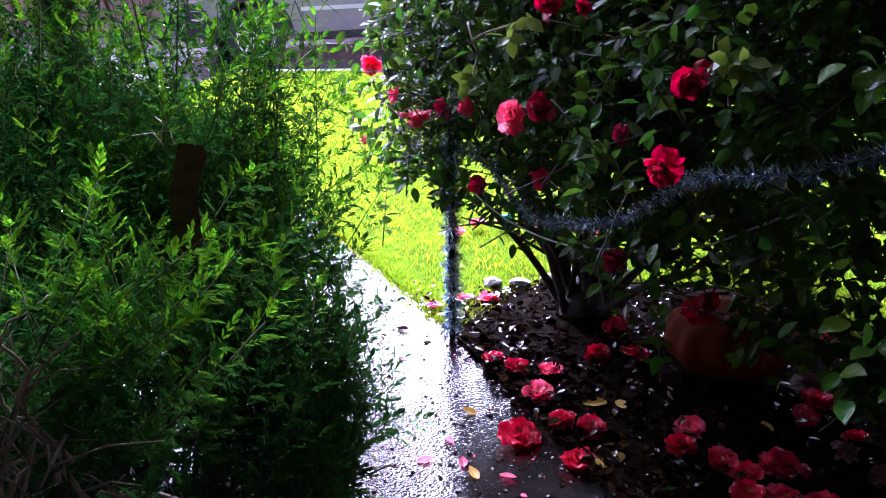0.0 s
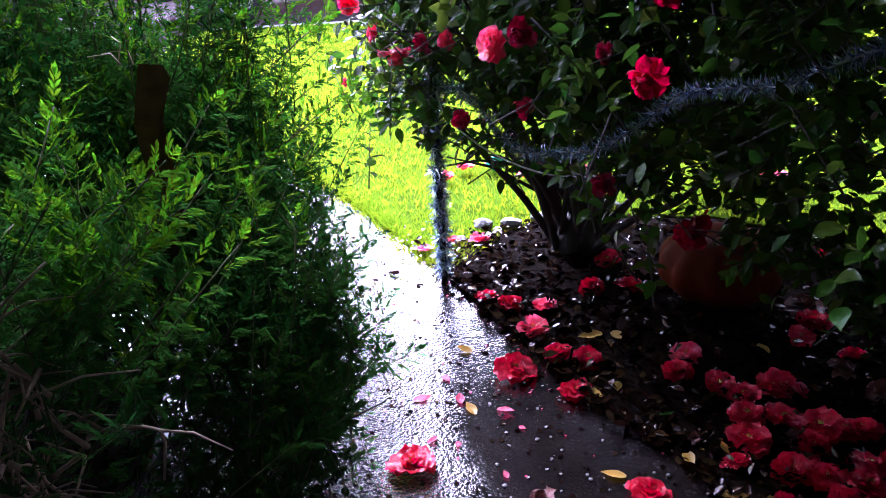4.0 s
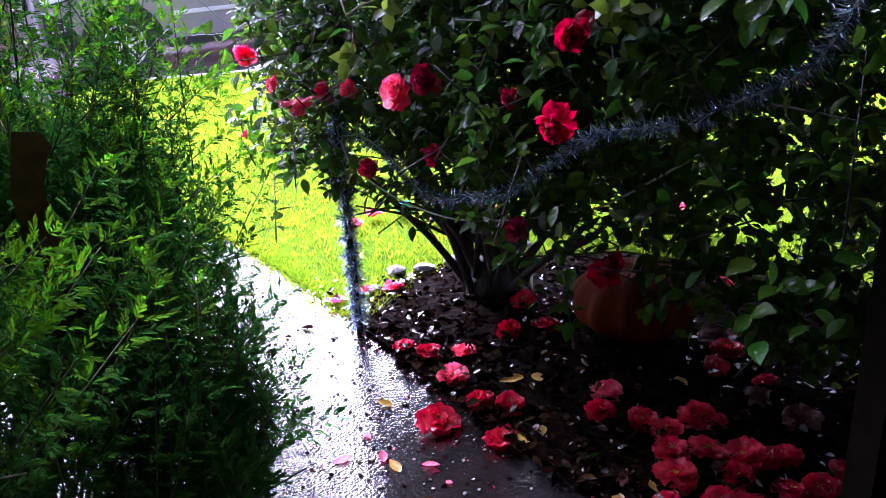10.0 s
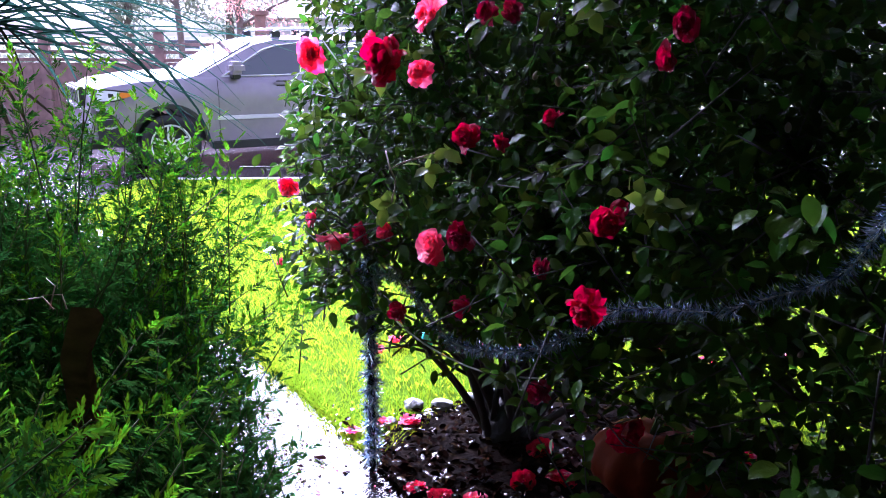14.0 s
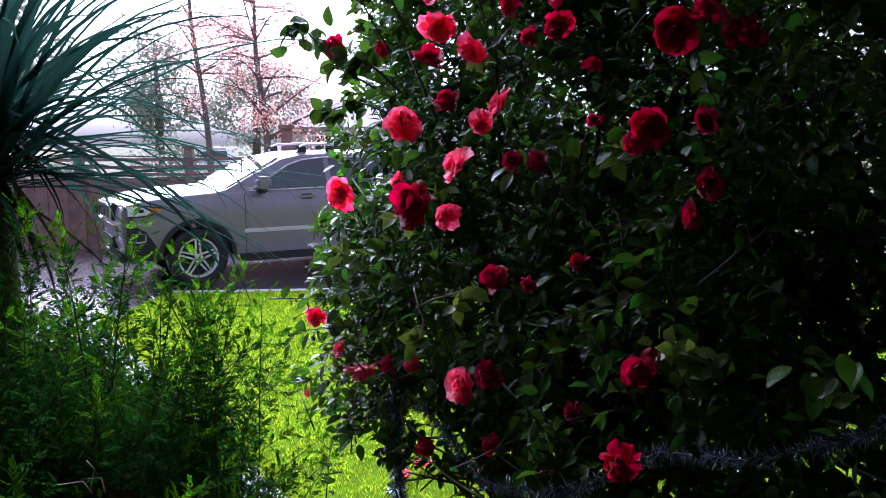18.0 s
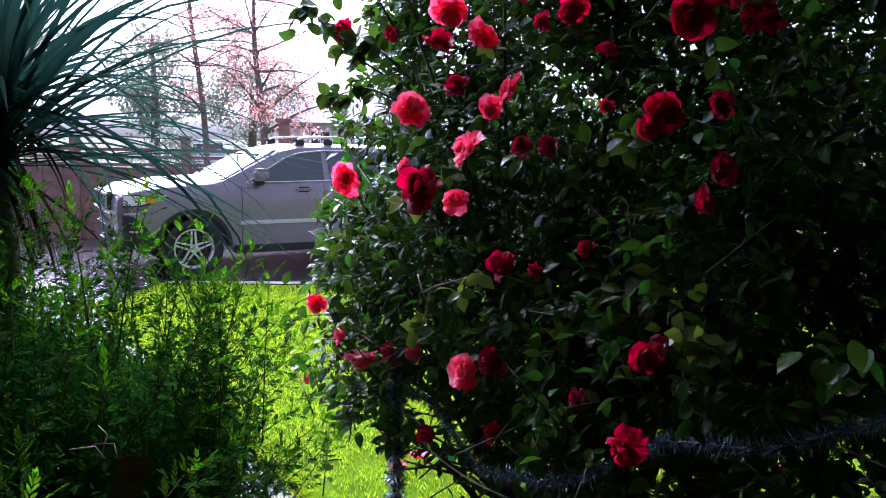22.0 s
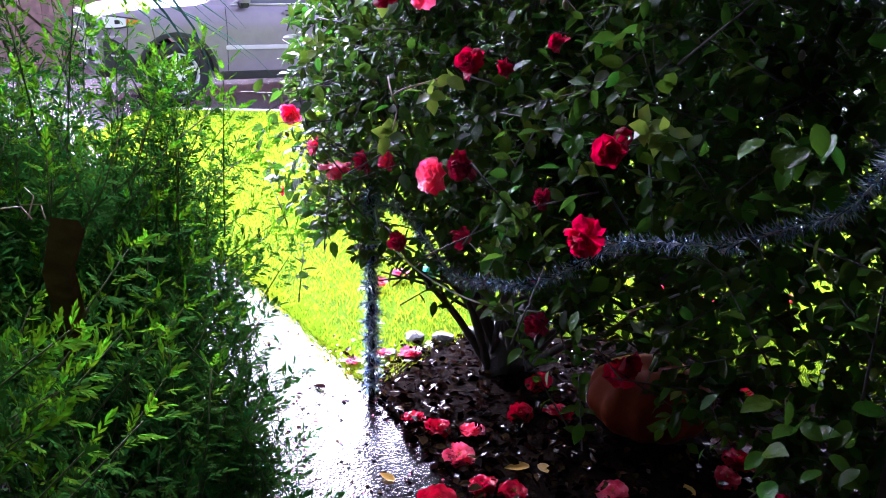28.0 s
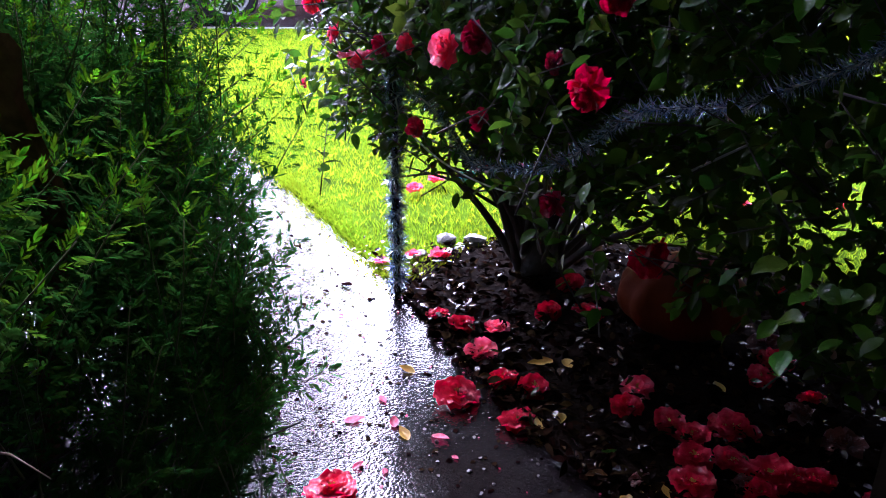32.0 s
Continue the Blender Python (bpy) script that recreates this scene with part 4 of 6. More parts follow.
def car_cabin():
    prof = [(-0.2, 1.15), (-0.38, 1.195), (-1.14, 1.585), (-1.42, 1.64), (-2.2, 1.65), (-3.1, 1.63), (-3.55, 1.57), (-3.82, 1.22), (-3.86, 1.13)]
    bm = bmesh.new()
    rings = []
    for s in (-1, -0.93, -0.5, 0, 0.5, 0.93, 1):
        ring = []
        for x, z in prof:
            zz = z - (0.03 if abs(s) == 1 and z > 1.5 else 0) + (0.015 if abs(s) < 0.6 and z > 1.5 else 0)
            ring.append(bm.verts.new((x, s * half_width(z), zz)))
        rings.append(ring)
    n = len(prof)
    for a, b in zip(rings, rings[1:]):
        for k in range(n - 1):
            bm.faces.new((a[k], a[k + 1], b[k + 1], b[k]))
    bm.faces.new(rings[0])
    bm.faces.new(rings[-1][::-1])
    return bm


def side_panel(poly, side, proud=0.006, thick=0.012):
    """A pane lying on the cabin's leaning side."""
    bm = bmesh.new()
    a = [bm.verts.new((x, side * (half_width(z) + proud), z)) for x, z in poly]
    b = [bm.verts.new((x, side * (half_width(z) + proud - thick), z)) for x, z in poly]
    bm.faces.new(a)
    bm.faces.new(b[::-1])
    for k in range(len(poly)):
        bm.faces.new((a[k], a[(k + 1) % len(poly)], b[(k + 1) % len(poly)], b[k]))
    return bm


def flank(rows, side, proud):
    """A strip lying on the rounded front flank: rows of (x, lower z, upper z)."""
    bm = bmesh.new()
    ring = []
    for x, z0, z1 in rows:
        y = car_half(x, (z0 + z1) / 2)
        back = 0.10 * max(0, x - 0.6) / 0.33
        ring.append([bm.verts.new((x - back + (proud if x > 0.8 else 0), side * (y + d), z)) for d, z in ((proud, z0), (proud, z1), (-0.03, z1), (-0.03, z0))])
    for a, b in zip(ring, ring[1:]):
        for k in range(4):
            bm.faces.new((a[k], a[(k + 1) % 4], b[(k + 1) % 4], b[k]))
    bm.faces.new(ring[0])
    bm.faces.new(ring[-1][::-1])
    return bm


def ring_bm(r0, r1, y0, y1, n=28, a0=0.0, a1=2 * math.pi):
    """A ring (or part of one) round the y axis."""
    bm = bmesh.new()
    full = abs(a1 - a0 - 2 * math.pi) < 1e-6
    rows = []
    for k in range(n + (0 if full else 1)):
        a = a0 + (a1 - a0) * k / n
        c, s = math.cos(a), math.sin(a)
        mid = (r0 + r1) / 2
        rows.append([bm.verts.new((r * c, y, r * s)) for r, y in ((r0, y0), (r1 * 0.985, y0), (r1, y0 * 0.8 + y1 * 0.2), (r1, y0 * 0.2 + y1 * 0.8), (r1 * 0.985, y1), (mid, y1 + (y1 - y0) * 0.03), (r0, y1))])
    m = 7
    for k in range(n if full else n):
        a, b = rows[k], rows[(k + 1) % len(rows)]
        for j in range(m):
            bm.faces.new((a[j], a[(j + 1) % m], b[(j + 1) % m], b[j]))
    return bm


def car_wheel(parent, x, side):
    w = empty("wheel")
    w.parent = parent
    w.location = (x, side * 0.82, 0.365)
    s = side
    part("tyre", ring_bm(0.25, 0.365, -0.11, 0.11), M_RUBBER, w, smooth=True)
    part("rim", ring_bm(0.226, 0.257, -0.1 * s, 0.1 * s), M_ALLOY, w, smooth=True)
    bm = bmesh.new()
    for k in range(10):
        a = 2 * math.pi * (k // 2) / 5 + 0.3 + (0.2 if k % 2 else -0.2)
        m = Matrix.Rotation(-a, 4, "Y") @ Matrix.Translation((0.13, 0.075 * s, 0)) @ Matrix.Rotation(0.25 if k % 2 else -0.25, 4, "Y") @ Matrix.Diagonal((0.21, 0.03, 0.022, 1))
        bmesh.ops.create_cube(bm, size=1.0, matrix=m)
    part("spokes", bm, M_ALLOY, w, "split-spoke alloy wheel face")
    bm = bmesh.new()
    bmesh.ops.create_cone(bm, cap_ends=True, segments=18, radius1=0.055, radius2=0.045, depth=0.05, matrix=Matrix.Translation((0, 0.08 * s, 0)) @ Matrix.Rotation(math.pi / 2, 4, "X"))
    part("hub_cap", bm, M_ALLOY, w)
    bm = bmesh.new()
    bmesh.ops.create_cone(bm, cap_ends=True, segments=24, radius1=0.225, radius2=0.225, depth=0.02, matrix=Matrix.Rotation(math.pi / 2, 4, "X"))
    part("brake_disc", bm, M_BLACK, w)
    return w


def suv():
    car = empty("parked_car")
    for ob in (part("body", car_body(), M_PAINT, car, "dark grey metallic paint beaded with rain", smooth=True), part("cabin", car_cabin(), M_PAINT, car, smooth=True)):
        ob.data.set_sharp_from_angle(angle=0.55)
    for side in (1, -1):
        part("side_panel", car_flank(side), M_PAINT, car, "creased dark grey door and wing panels", smooth=True)
    for side in (1, -1):
        win = [[(-0.74, 1.19), (-1.24, 1.47), (-1.43, 1.53), (-1.72, 1.555), (-1.72, 1.19)], [(-1.8, 1.19), (-1.8, 1.56), (-2.65, 1.55), (-2.72, 1.19)], [(-2.8, 1.21), (-2.74, 1.54), (-3.3, 1.49), (-3.5, 1.24)]]
        for w in win:
            part("side_window", side_panel(w, side), M_CARGLASS, car, "dark window glass, its tint lightened as a painted reflection")
        trim = [(-0.68, 1.175), (-1.22, 1.485), (-1.42, 1.545), (-1.76, 1.578), (-2.7, 1.57), (-3.32, 1.51), (-3.55, 1.22)]
        under(tubes("window_trim", [([(x, side * (half_width(z) + 0.008), z) for x, z in trim], 0.011), ([(-0.66, side * 0.9, 1.17), (-3.56, side * 0.885, 1.21)], 0.011)], M_CHROME, 6), car, "chrome window surround")
        for x in (-0.6, -1.7, -2.62):
            under(tubes("door_gap", [([(x, side * (car_half(x, z) - 0.001), z) for z in (0.34, 0.5, 0.65, 0.8, 0.92, 1.0, 1.08, 1.14)], 0.0055)], M_BLACK, 4), car)
        part("side_moulding", box(-2.42, side * 0.94 - 0.02, 0.645, -0.58, side * 0.94 + 0.012, 0.695, 0.006), M_SILVER, car, "bright lower door moulding")
        part("sill_cladding", box(-2.4, side * 0.9 - 0.04, 0.28, -0.5, side * 0.9 + 0.028, 0.38, 0.012), M_BLACK, car)
        for x in (-1.42, -2.42):
            h = part("door_handle", box(x - 0.11, side * 0.93 - 0.01, 1.06, x + 0.11, side * 0.93 + 0.035, 1.095, 0.01), M_PAINT, car)
            part("handle_recess", box(x - 0.07, side * 0.93 - 0.01, 1.04, x + 0.07, side * 0.93 + 0.003, 1.11, 0.002), M_BLACK, h)
        arch = ring_bm(0.42, 0.475, side * 0.9, side * 0.953, 18, 0.0, math.pi)
        bmesh.ops.translate(arch, verts=arch.verts, vec=(0, 0, 0.385))
        part("front_arch", arch, M_BLACK, car)
        arch = ring_bm(0.42, 0.475, side * 0.9, side * 0.953, 18, 0.0, math.pi)
        bmesh.ops.translate(arch, verts=arch.verts, vec=(-2.915, 0, 0.385))
        part("rear_arch", arch, M_BLACK, car)
        for x in (0.0, -2.915):
            liner = ring_bm(0.42, 0.46, side * 0.5, side * 0.905, 18, 0.0, math.pi)
            bmesh.ops.translate(liner, verts=liner.verts, vec=(x, 0, 0.385))
            part("arch_liner", liner, M_BLACK, car)
            car_wheel(car, x, side)
        mir = part("door_mirror", box(-0.9, side * 0.95 if side > 0 else -1.16, 1.2, -0.7, side * 1.16 if side > 0 else -0.95, 1.355, 0.045), M_PAINT, car)
        part("mirror_foot", box(-0.86, side * 1.0 - 0.12, 1.14, -0.76, side * 1.0 + 0.06, 1.215, 0.015), M_BLACK, mir)
        rail = [(-1.4, side * 0.62, 1.63), (-1.47, side * 0.62, 1.725), (-1.7, side * 0.62, 1.75), (-2.3, side * 0.62, 1.755), (-3.2, side * 0.62, 1.72), (-3.3, side * 0.62, 1.62)]
        r = under(tubes("roof_rail", [(smooth_line(rail, 4), 0.017)], M_CHROME, 6), car, "silver roof rail")
        for x in (-1.46, -1.86, -2.5, -3.2):
            part("rail_foot", box(x - 0.07, side * 0.62 - 0.022, 1.61, x + 0.05, side * 0.62 + 0.022, 1.72, 0.01), M_BLACK, r)
        lamp = part("headlamp", flank([(0.48, 0.955, 1.0), (0.6, 0.92, 1.02), (0.74, 0.91, 1.03), (0.86, 0.91, 1.03)], side, 0.008), M_LAMP, car, "clear headlamp under a chrome brow")
        part("turn_signal", flank([(0.42, 0.965, 0.99), (0.48, 0.945, 1.003), (0.55, 0.935, 1.01)], side, 0.012), M_AMBER, lamp)
        part("lamp_bezel", flank([(0.5, 0.925, 0.94), (0.62, 0.9, 0.914), (0.76, 0.892, 0.906), (0.87, 0.892, 0.906)], side, 0.012), M_BLACK, lamp)
        part("lamp_mask", flank([(0.62, 0.955, 0.99), (0.66, 0.95, 0.995), (0.7, 0.95, 0.995)], side, 0.012), M_BLACK, lamp)
        part("lamp_brow", flank([(0.42, 1.0, 1.012), (0.6, 1.022, 1.036), (0.76, 1.032, 1.046), (0.87, 1.032, 1.046)], side, 0.012), M_BLACK, lamp)
        part("bumper_cladding", flank([(0.46, 0.36, 0.5), (0.6, 0.37, 0.72), (0.74, 0.39, 0.78), (0.88, 0.44, 0.78)], side, 0.012), M_BLACK, car)
        part("bumper_chrome", flank([(0.62, 0.81, 0.822), (0.74, 0.8, 0.82), (0.88, 0.8, 0.82)], side, 0.016), M_CHROME, car, "chrome strip round the bumper corner")
        part("lamp_ring", ring_front(0.06, 0.045, 0.8425, side * 0.68, 0.965), M_CHROME, lamp)
        fog = part("fog_lamp", ring_front(0.05, 0.03, 0.865, side * 0.66, 0.64), M_LAMP, car)
        part("fog_bezel", flank([(0.6, 0.6, 0.69), (0.7, 0.58, 0.7), (0.8, 0.59, 0.7)], side, 0.018), M_CHROME, fog)
        part("fog_mask", flank([(0.62, 0.62, 0.69), (0.7, 0.605, 0.695), (0.8, 0.61, 0.695)], side, 0.023), M_BLACK, fog)
        part("wiper", box(-0.52, side * 0.3 - 0.3, 1.19, -0.49, side * 0.3 + 0.3, 1.205, 0.004), M_BLACK, car)
    ws = bmesh.new()
    q = [(-0.4, 0.82, 1.205), (-0.4, -0.82, 1.205), (-1.12, -0.68, 1.575), (-1.12, 0.68, 1.575)]
    vs = [ws.verts.new((x + 0.012, y, z + 0.012)) for x, y, z in q] + [ws.verts.new((x - 0.004, y, z - 0.004)) for x, y, z in q]
    for f in ((0, 1, 2, 3), (7, 6, 5, 4), (0, 4, 5, 1), (1, 5, 6, 2), (2, 6, 7, 3), (3, 7, 4, 0)):
        ws.faces.new([vs[k] for k in f])
    part("windscreen", ws, M_CARGLASS, car, "raked windscreen mirroring the white sky")
    g = part("grille", box(0.86, -0.56, 0.84, 0.945, 0.56, 1.06, 0.02), M_BLACK, car, "black grille with seven chrome-framed slots")
    for k in range(7):
        y = -0.48 + 0.16 * k
        part("slot_frame", box(0.94, y - 0.065, 0.855, 0.957, y + 0.065, 1.045, 0.004), M_CHROME, g)
        part("slot", box(0.945, y - 0.048, 0.875, 0.962, y + 0.048, 1.025), M_BLACK, g)
    part("bumper_strip", box(0.86, -0.74, 0.8, 0.955, 0.74, 0.82, 0.008), M_CHROME, car, "chrome strip under the grille")
    part("lower_intake", box(0.85, -0.52, 0.5, 0.94, 0.52, 0.66, 0.02), M_BLACK, car)
    part("chin_guard", box(0.66, -0.7, 0.33, 0.90, 0.7, 0.44, 0.03), M_BLACK, car)
    return car


def ring_front(r1, r0, x, y, z):
    bm = bmesh.new()
    bmesh.ops.create_cone(bm, cap_ends=True, segments=16, radius1=r1, radius2=r0, depth=0.03, matrix=Matrix.Translation((x, y, z)) @ Matrix.Rotation(math.pi / 2, 4, "Y"))
    return bm


CAR_TURN = 180 + 26
car = suv()
car.matrix_world = pose(*CAR_AT, ROAD_Z, 0, 0, CAR_TURN) @ Matrix.Diagonal((0.96, 0.96, 0.96, 1))
tagged(car, "dark grey metallic SUV parked on the wet street", "car")


# ---------------------------------------------------------------- hedge
def hedge_side(y, z):
    """How far the hedge reaches over the path."""
    return np.interp(y, [0.75, 1.2, 1.9, 2.4, 2.9], [-0.42, -0.25, -0.15, -0.38, -0.8]) - 0.04 * (z < 0.45) - 0.14 * np.clip((z - 0.8) / 0.3, 0, 1) + 0.05 * np.sin(7 * y + 5 * z)


def in_hedge(rs, n):
    """Tips of hedge shoots: a mound along the path, leaning over it."""
    y = rs.uniform(0.75, 2.9, n)
    depth = rs.random(n) ** 1.6 * 1.5
    top = np.interp(depth, [0, 0.3, 0.8, 1.5], [1.12, 1.28, 1.42, 1.5]) - 0.12 * np.abs(y - 1.7)
    z = rs.uniform(0.03, 1.0, n) ** 0.6 * top + np.abs(rs.normal(0, 0.06, n)) + (rs.random(n) < 0.12) * rs.uniform(0.0, 0.22, n)
    right = hedge_side(y, z)
    x = right + 0.02 - depth + rs.normal(0, 0.035, n) + (rs.random(n) < 0.22) * (depth < 0.4) * rs.uniform(0.0, 0.17, n)
    return np.stack([x, y, z], 1)


# single shoots that stand clear of the hedge: over its top, and over the path
TALL_SHOOTS = [(-0.364, 1.9, 1.402), (-0.487, 1.9, 1.383), (-0.437, 1.9, 1.329), (-0.329, 1.9, 1.285), (-0.271, 1.95, 1.355), (-0.235, 1.95, 1.292), (-0.252, 1.9, 1.24), (-0.308, 1.95, 1.326), (-0.216, 1.95, 1.209),
               (-0.215, 2.0, 1.151), (-0.179, 2.0, 1.113), (-0.589, 1.8, 1.294), (-0.53, 1.8, 1.263), (-0.341, 1.8, 1.243), (-0.3, 1.8, 1.211), (-0.123, 1.9, 0.985), (-0.135, 1.8, 0.978), (-0.094, 1.9, 0.946),
               (-0.36, 1.12, 1.05), (-0.32, 1.1, 1.0), (-0.4, 1.15, 1.08), (-0.28, 1.12, 1.04), (-0.44, 1.12, 1.0), (-0.36, 1.08, 0.95)]
PATH_SHOOTS = [(-0.156, 1.9, 0.772), (-0.17, 1.8, 0.709), (-0.126, 1.8, 0.598), (-0.129, 1.7, 0.547), (-0.178, 1.75, 0.654), (-0.071, 1.7, 0.504), (-0.216, 1.8, 0.763), (-0.196, 1.7, 0.602)]


def grow_hedge():
    hedge = empty("hedge", pose(0, 0, 0))
    tagged(hedge, "dense evergreen hedge of narrow bright green leaflets overhanging the path", "hedge")
    rs = np.random.default_rng(21)
    n = 1350
    tips = in_hedge(rs, n)
    # shoots gather in clumps, with dark hollows between them
    clump = gaps(tips[:, 0] * 0.8, tips[:, 1] * 0.8, tips[:, 2] * 0.8) > -0.7
    tips = tips[clump]
    n = len(tips)
    # tall airy shoots standing out of the top
    m = 60
    ty = rs.uniform(1.5, 2.7, m)
    tall = np.stack([rs.uniform(-1.25, -0.42, m) - 0.25 * np.abs(ty - 1.9), ty, rs.uniform(1.2, 1.52, m)], 1)
    tips[:m] = tall
    tips[m:m + 22] = np.array([-0.353, 1.034, 1.007]) + rs.normal(0, 1, (22, 3)) * np.array([0.09, 0.03, 0.06])
    loose = np.array(TALL_SHOOTS + PATH_SHOOTS)
    loose = np.concatenate([loose, loose + rs.normal(0, 0.03, loose.shape) - np.array([0.05, 0, 0.02]), loose[:15] + rs.normal(0, 0.04, (15, 3)) - np.array([0.09, 0, 0.05])])
    m = 70
    low = np.stack([rs.uniform(-0.42, -0.17, m), rs.uniform(1.25, 1.95, m), rs.uniform(0.16, 0.55, m)], 1)
    loose = np.concatenate([loose, low])
    # the near end has died back to bare twigs low down
    bare = (tips[:, 0] < -0.3 - 0.35 * (tips[:, 1] - 0.75)) & (tips[:, 2] < 0.95 - 0.3 * np.clip(tips[:, 1] - 1.2, 0, 1)) & (tips[:, 1] < 1.75)
    tips = np.concatenate([tips[~bare], loose])
    n = len(tips)
    stray = np.clip((tips[:, 0] - hedge_side(tips[:, 1], tips[:, 2]) + 0.03) * 7, 0, 1.1)
    lean = unit(np.stack([rs.normal(0.14, 0.24, n) + stray, rs.normal(-0.06, 0.24, n), np.full(n, 1.0)], 1))
    length = rs.uniform(0.24, 0.46, n)

    def leaves_of(root, way, ln, P, A, N, S, W, top=True):
        """Compound leaves of nine narrow leaflets up an upright stem, crowded at its tip and, with top set, paler
        there.
        """
        nodes = max(7, int(ln / 0.03))
        for k in range(1, nodes + 1):
            u = (k / nodes) ** 0.8
            c = root + way * ln * u
            a0 = rs.uniform(0, 6.28)
            for s in (0, 2.1, 4.2) if k >= nodes - 1 else (0, math.pi):
                a = a0 + s
                d = np.array([math.cos(a), math.sin(a), rs.uniform(0.0, 0.5) + 0.9 * u ** 4])
                side = np.array([-math.sin(a), math.cos(a), 0.0])
                reach = rs.uniform(0.02, 0.042) * (1.25 - 0.6 * u)
                up = np.array([-d[0] * 0.5, -d[1] * 0.5, 1.0])
                size = rs.uniform(0.0125, 0.019) * (1.2 - 0.25 * u)
                wob = rs.normal(0, 0.14, (9, 6))
                # pale tips are left out low down to paint shade there
                young = 1 if top and u > rs.uniform(0.72, 1.0) else 0
                for q, (at, w) in enumerate(((0.3, -0.9), (0.35, 0.9), (0.55, -0.8), (0.6, 0.8), (0.8, -0.65), (0.85, 0.65), (1.0, -0.35), (1.0, 0.35), (1.05, 0.0))):
                    P.append(c + d * reach * at)
                    A.append(d + side * w + wob[q, :3])
                    N.append(up + wob[q, 3:] * 1.8)
                    S.append(size * (0.95 if w else 1.1))
                    W.append(young)

    GREENS = [M_HLEAF, M_HTIP]
    # shoots on the path side stand one by one, eight shapes between them
    kinds = []
    for k in range(8):
        P, A, N, S, W = [], [], [], [], []
        ln = 0.24 + 0.03 * k
        leaves_of(np.array([0, 0, -ln]), np.array([0, 0, 1.0]), ln, P, A, N, S, W, k % 2 == 0)
        ob = leaf_object("shoot", LEAFLET, P, A, N, np.array(S), GREENS, width=1.08, smooth=False, which=W)
        ob["kind"] = "stuff"
        st = tubes("stem", [([Vector((0, 0, -ln * 1.02)), Vector((0.006, 0.004, -ln / 2)), Vector((0, 0, 0))], [0.0018, 0.0014, 0.001])], M_STEM, 4)
        kinds.append((ob, st))
    front = np.argsort(-(tips[:, 0] + 0.4 * np.abs(tips[:, 1] - 1.8) * -1 + 0.25 * tips[:, 2]))[:280]
    used = set(int(i) for i in front)
    taken = set()
    for c, i in enumerate(front):
        # only high shoots get pale tips: the low shade is put into colour
        high = tips[i][2] > rs.uniform(0.7, 0.95)
        c = 2 * (c % 4) + (0 if high else 1)
        ob, st = kinds[c]
        if c in taken:
            ob, st = new("shoot", ob.data), new("stem", st.data)
            ob["kind"] = "stuff"
        taken.add(c)
        st.parent = ob
        ob.parent = hedge
        ob.matrix_world = Matrix.Translation(tips[i]) @ Vector(lean[i]).to_track_quat("Z", "Y").to_matrix().to_4x4() @ Matrix.Rotation(float(rs.uniform(0, 6)), 4, "Z")
    P, A, N, S, W = [], [], [], [], []
    stems = []
    for i in range(n):
        if i in used:
            continue
        root = tips[i] - lean[i] * length[i]
        stems.append((root, tips[i]))
        # same height limit on pale tips, painting the hedge darker below
        leaves_of(root, lean[i], length[i], P, A, N, S, W, tips[i][2] > rs.uniform(0.75, 1.0))
    f = under(leaf_object("foliage", LEAFLET, P, A, N, np.array(S), GREENS, width=1.08, smooth=False, which=W), hedge, "narrow leaflets in feathery tufts")
    f["kind"] = "stuff"
    runs = [([Vector(r), Vector((r + t) / 2) + Vector((0.004, 0.004, 0)), Vector(t)], [0.0018, 0.0014, 0.001]) for r, t in stems]
    f = under(tubes("stem_mass", runs, M_STEM, 4), hedge)
    f["kind"] = "stuff"
    m = 105000
    deep = in_hedge(rs, m)
    deep[:, 0] -= 0.17
    deep[:, 1] += 0.1
    deep = deep[~((deep[:, 1] < 1.45) & (deep[:, 0] < -0.4) & (deep[:, 2] < 0.9))]
    m = len(deep)
    deep[:, 2] = deep[:, 2] * 0.86 - 0.02
    f = under(leaf_object("inner_foliage", LEAFLET, deep, rs.normal(0, 1, (m, 3)) + np.array([0, 0, 0.4]), rs.normal(0, 0.6, (m, 3)) + np.array([0, 0, 0.8]), rs.uniform(0.75, 1.15, m) * np.interp(deep[:, 1], [1.3, 1.9], [0.019, 0.035]), M_HLEAF, width=1.15, smooth=False), hedge, "shaded inner leaves")
    f["kind"] = "stuff"
    runs = [(smooth_line([(q[0] - 0.32, q[1] + 0.05, -0.01), (q[0] - 0.16, q[1] + 0.03, q[2] * 0.35), (q[0] - 0.01, q[1], q[2] - 0.22)], 3), 0.0024) for q in PATH_SHOOTS]
    for i in range(150):
        p = in_hedge(rs, 1)[0] * np.array([1, 1, 0.6]) - np.array([0.14, 0, 0])
        base = np.array([p[0] * 0.6 - 0.5, p[1] + rs.normal(0, 0.15), -0.02])
        mid = (base + p) / 2 + rs.normal(0, 0.06, 3)
        runs.append((smooth_line([base, mid, p], 3), [0.007, 0.007, 0.006, 0.005, 0.004, 0.003, 0.002]))
    f = under(tubes("branch_mass", runs, M_BARK, 5), hedge)
    f["kind"] = "stuff"


grow_hedge()


# ---------------------------------------------------------------- things in the bed and on the path
def fallen(name, mesh, x, y, across, seed, label, group, z=0.0, tip=0.28):
    rs = random.Random(seed)
    ob = new(name, mesh)
    ob.matrix_world = Matrix.Translation((x, y, z + across * 0.1)) @ Euler((rs.uniform(-tip, tip), rs.uniform(-tip, tip), rs.uniform(0, 6))).to_matrix().to_4x4() @ Matrix.Diagonal((across, across, across * 0.65, 1))
    return tagged(ob, label, "flower", group)


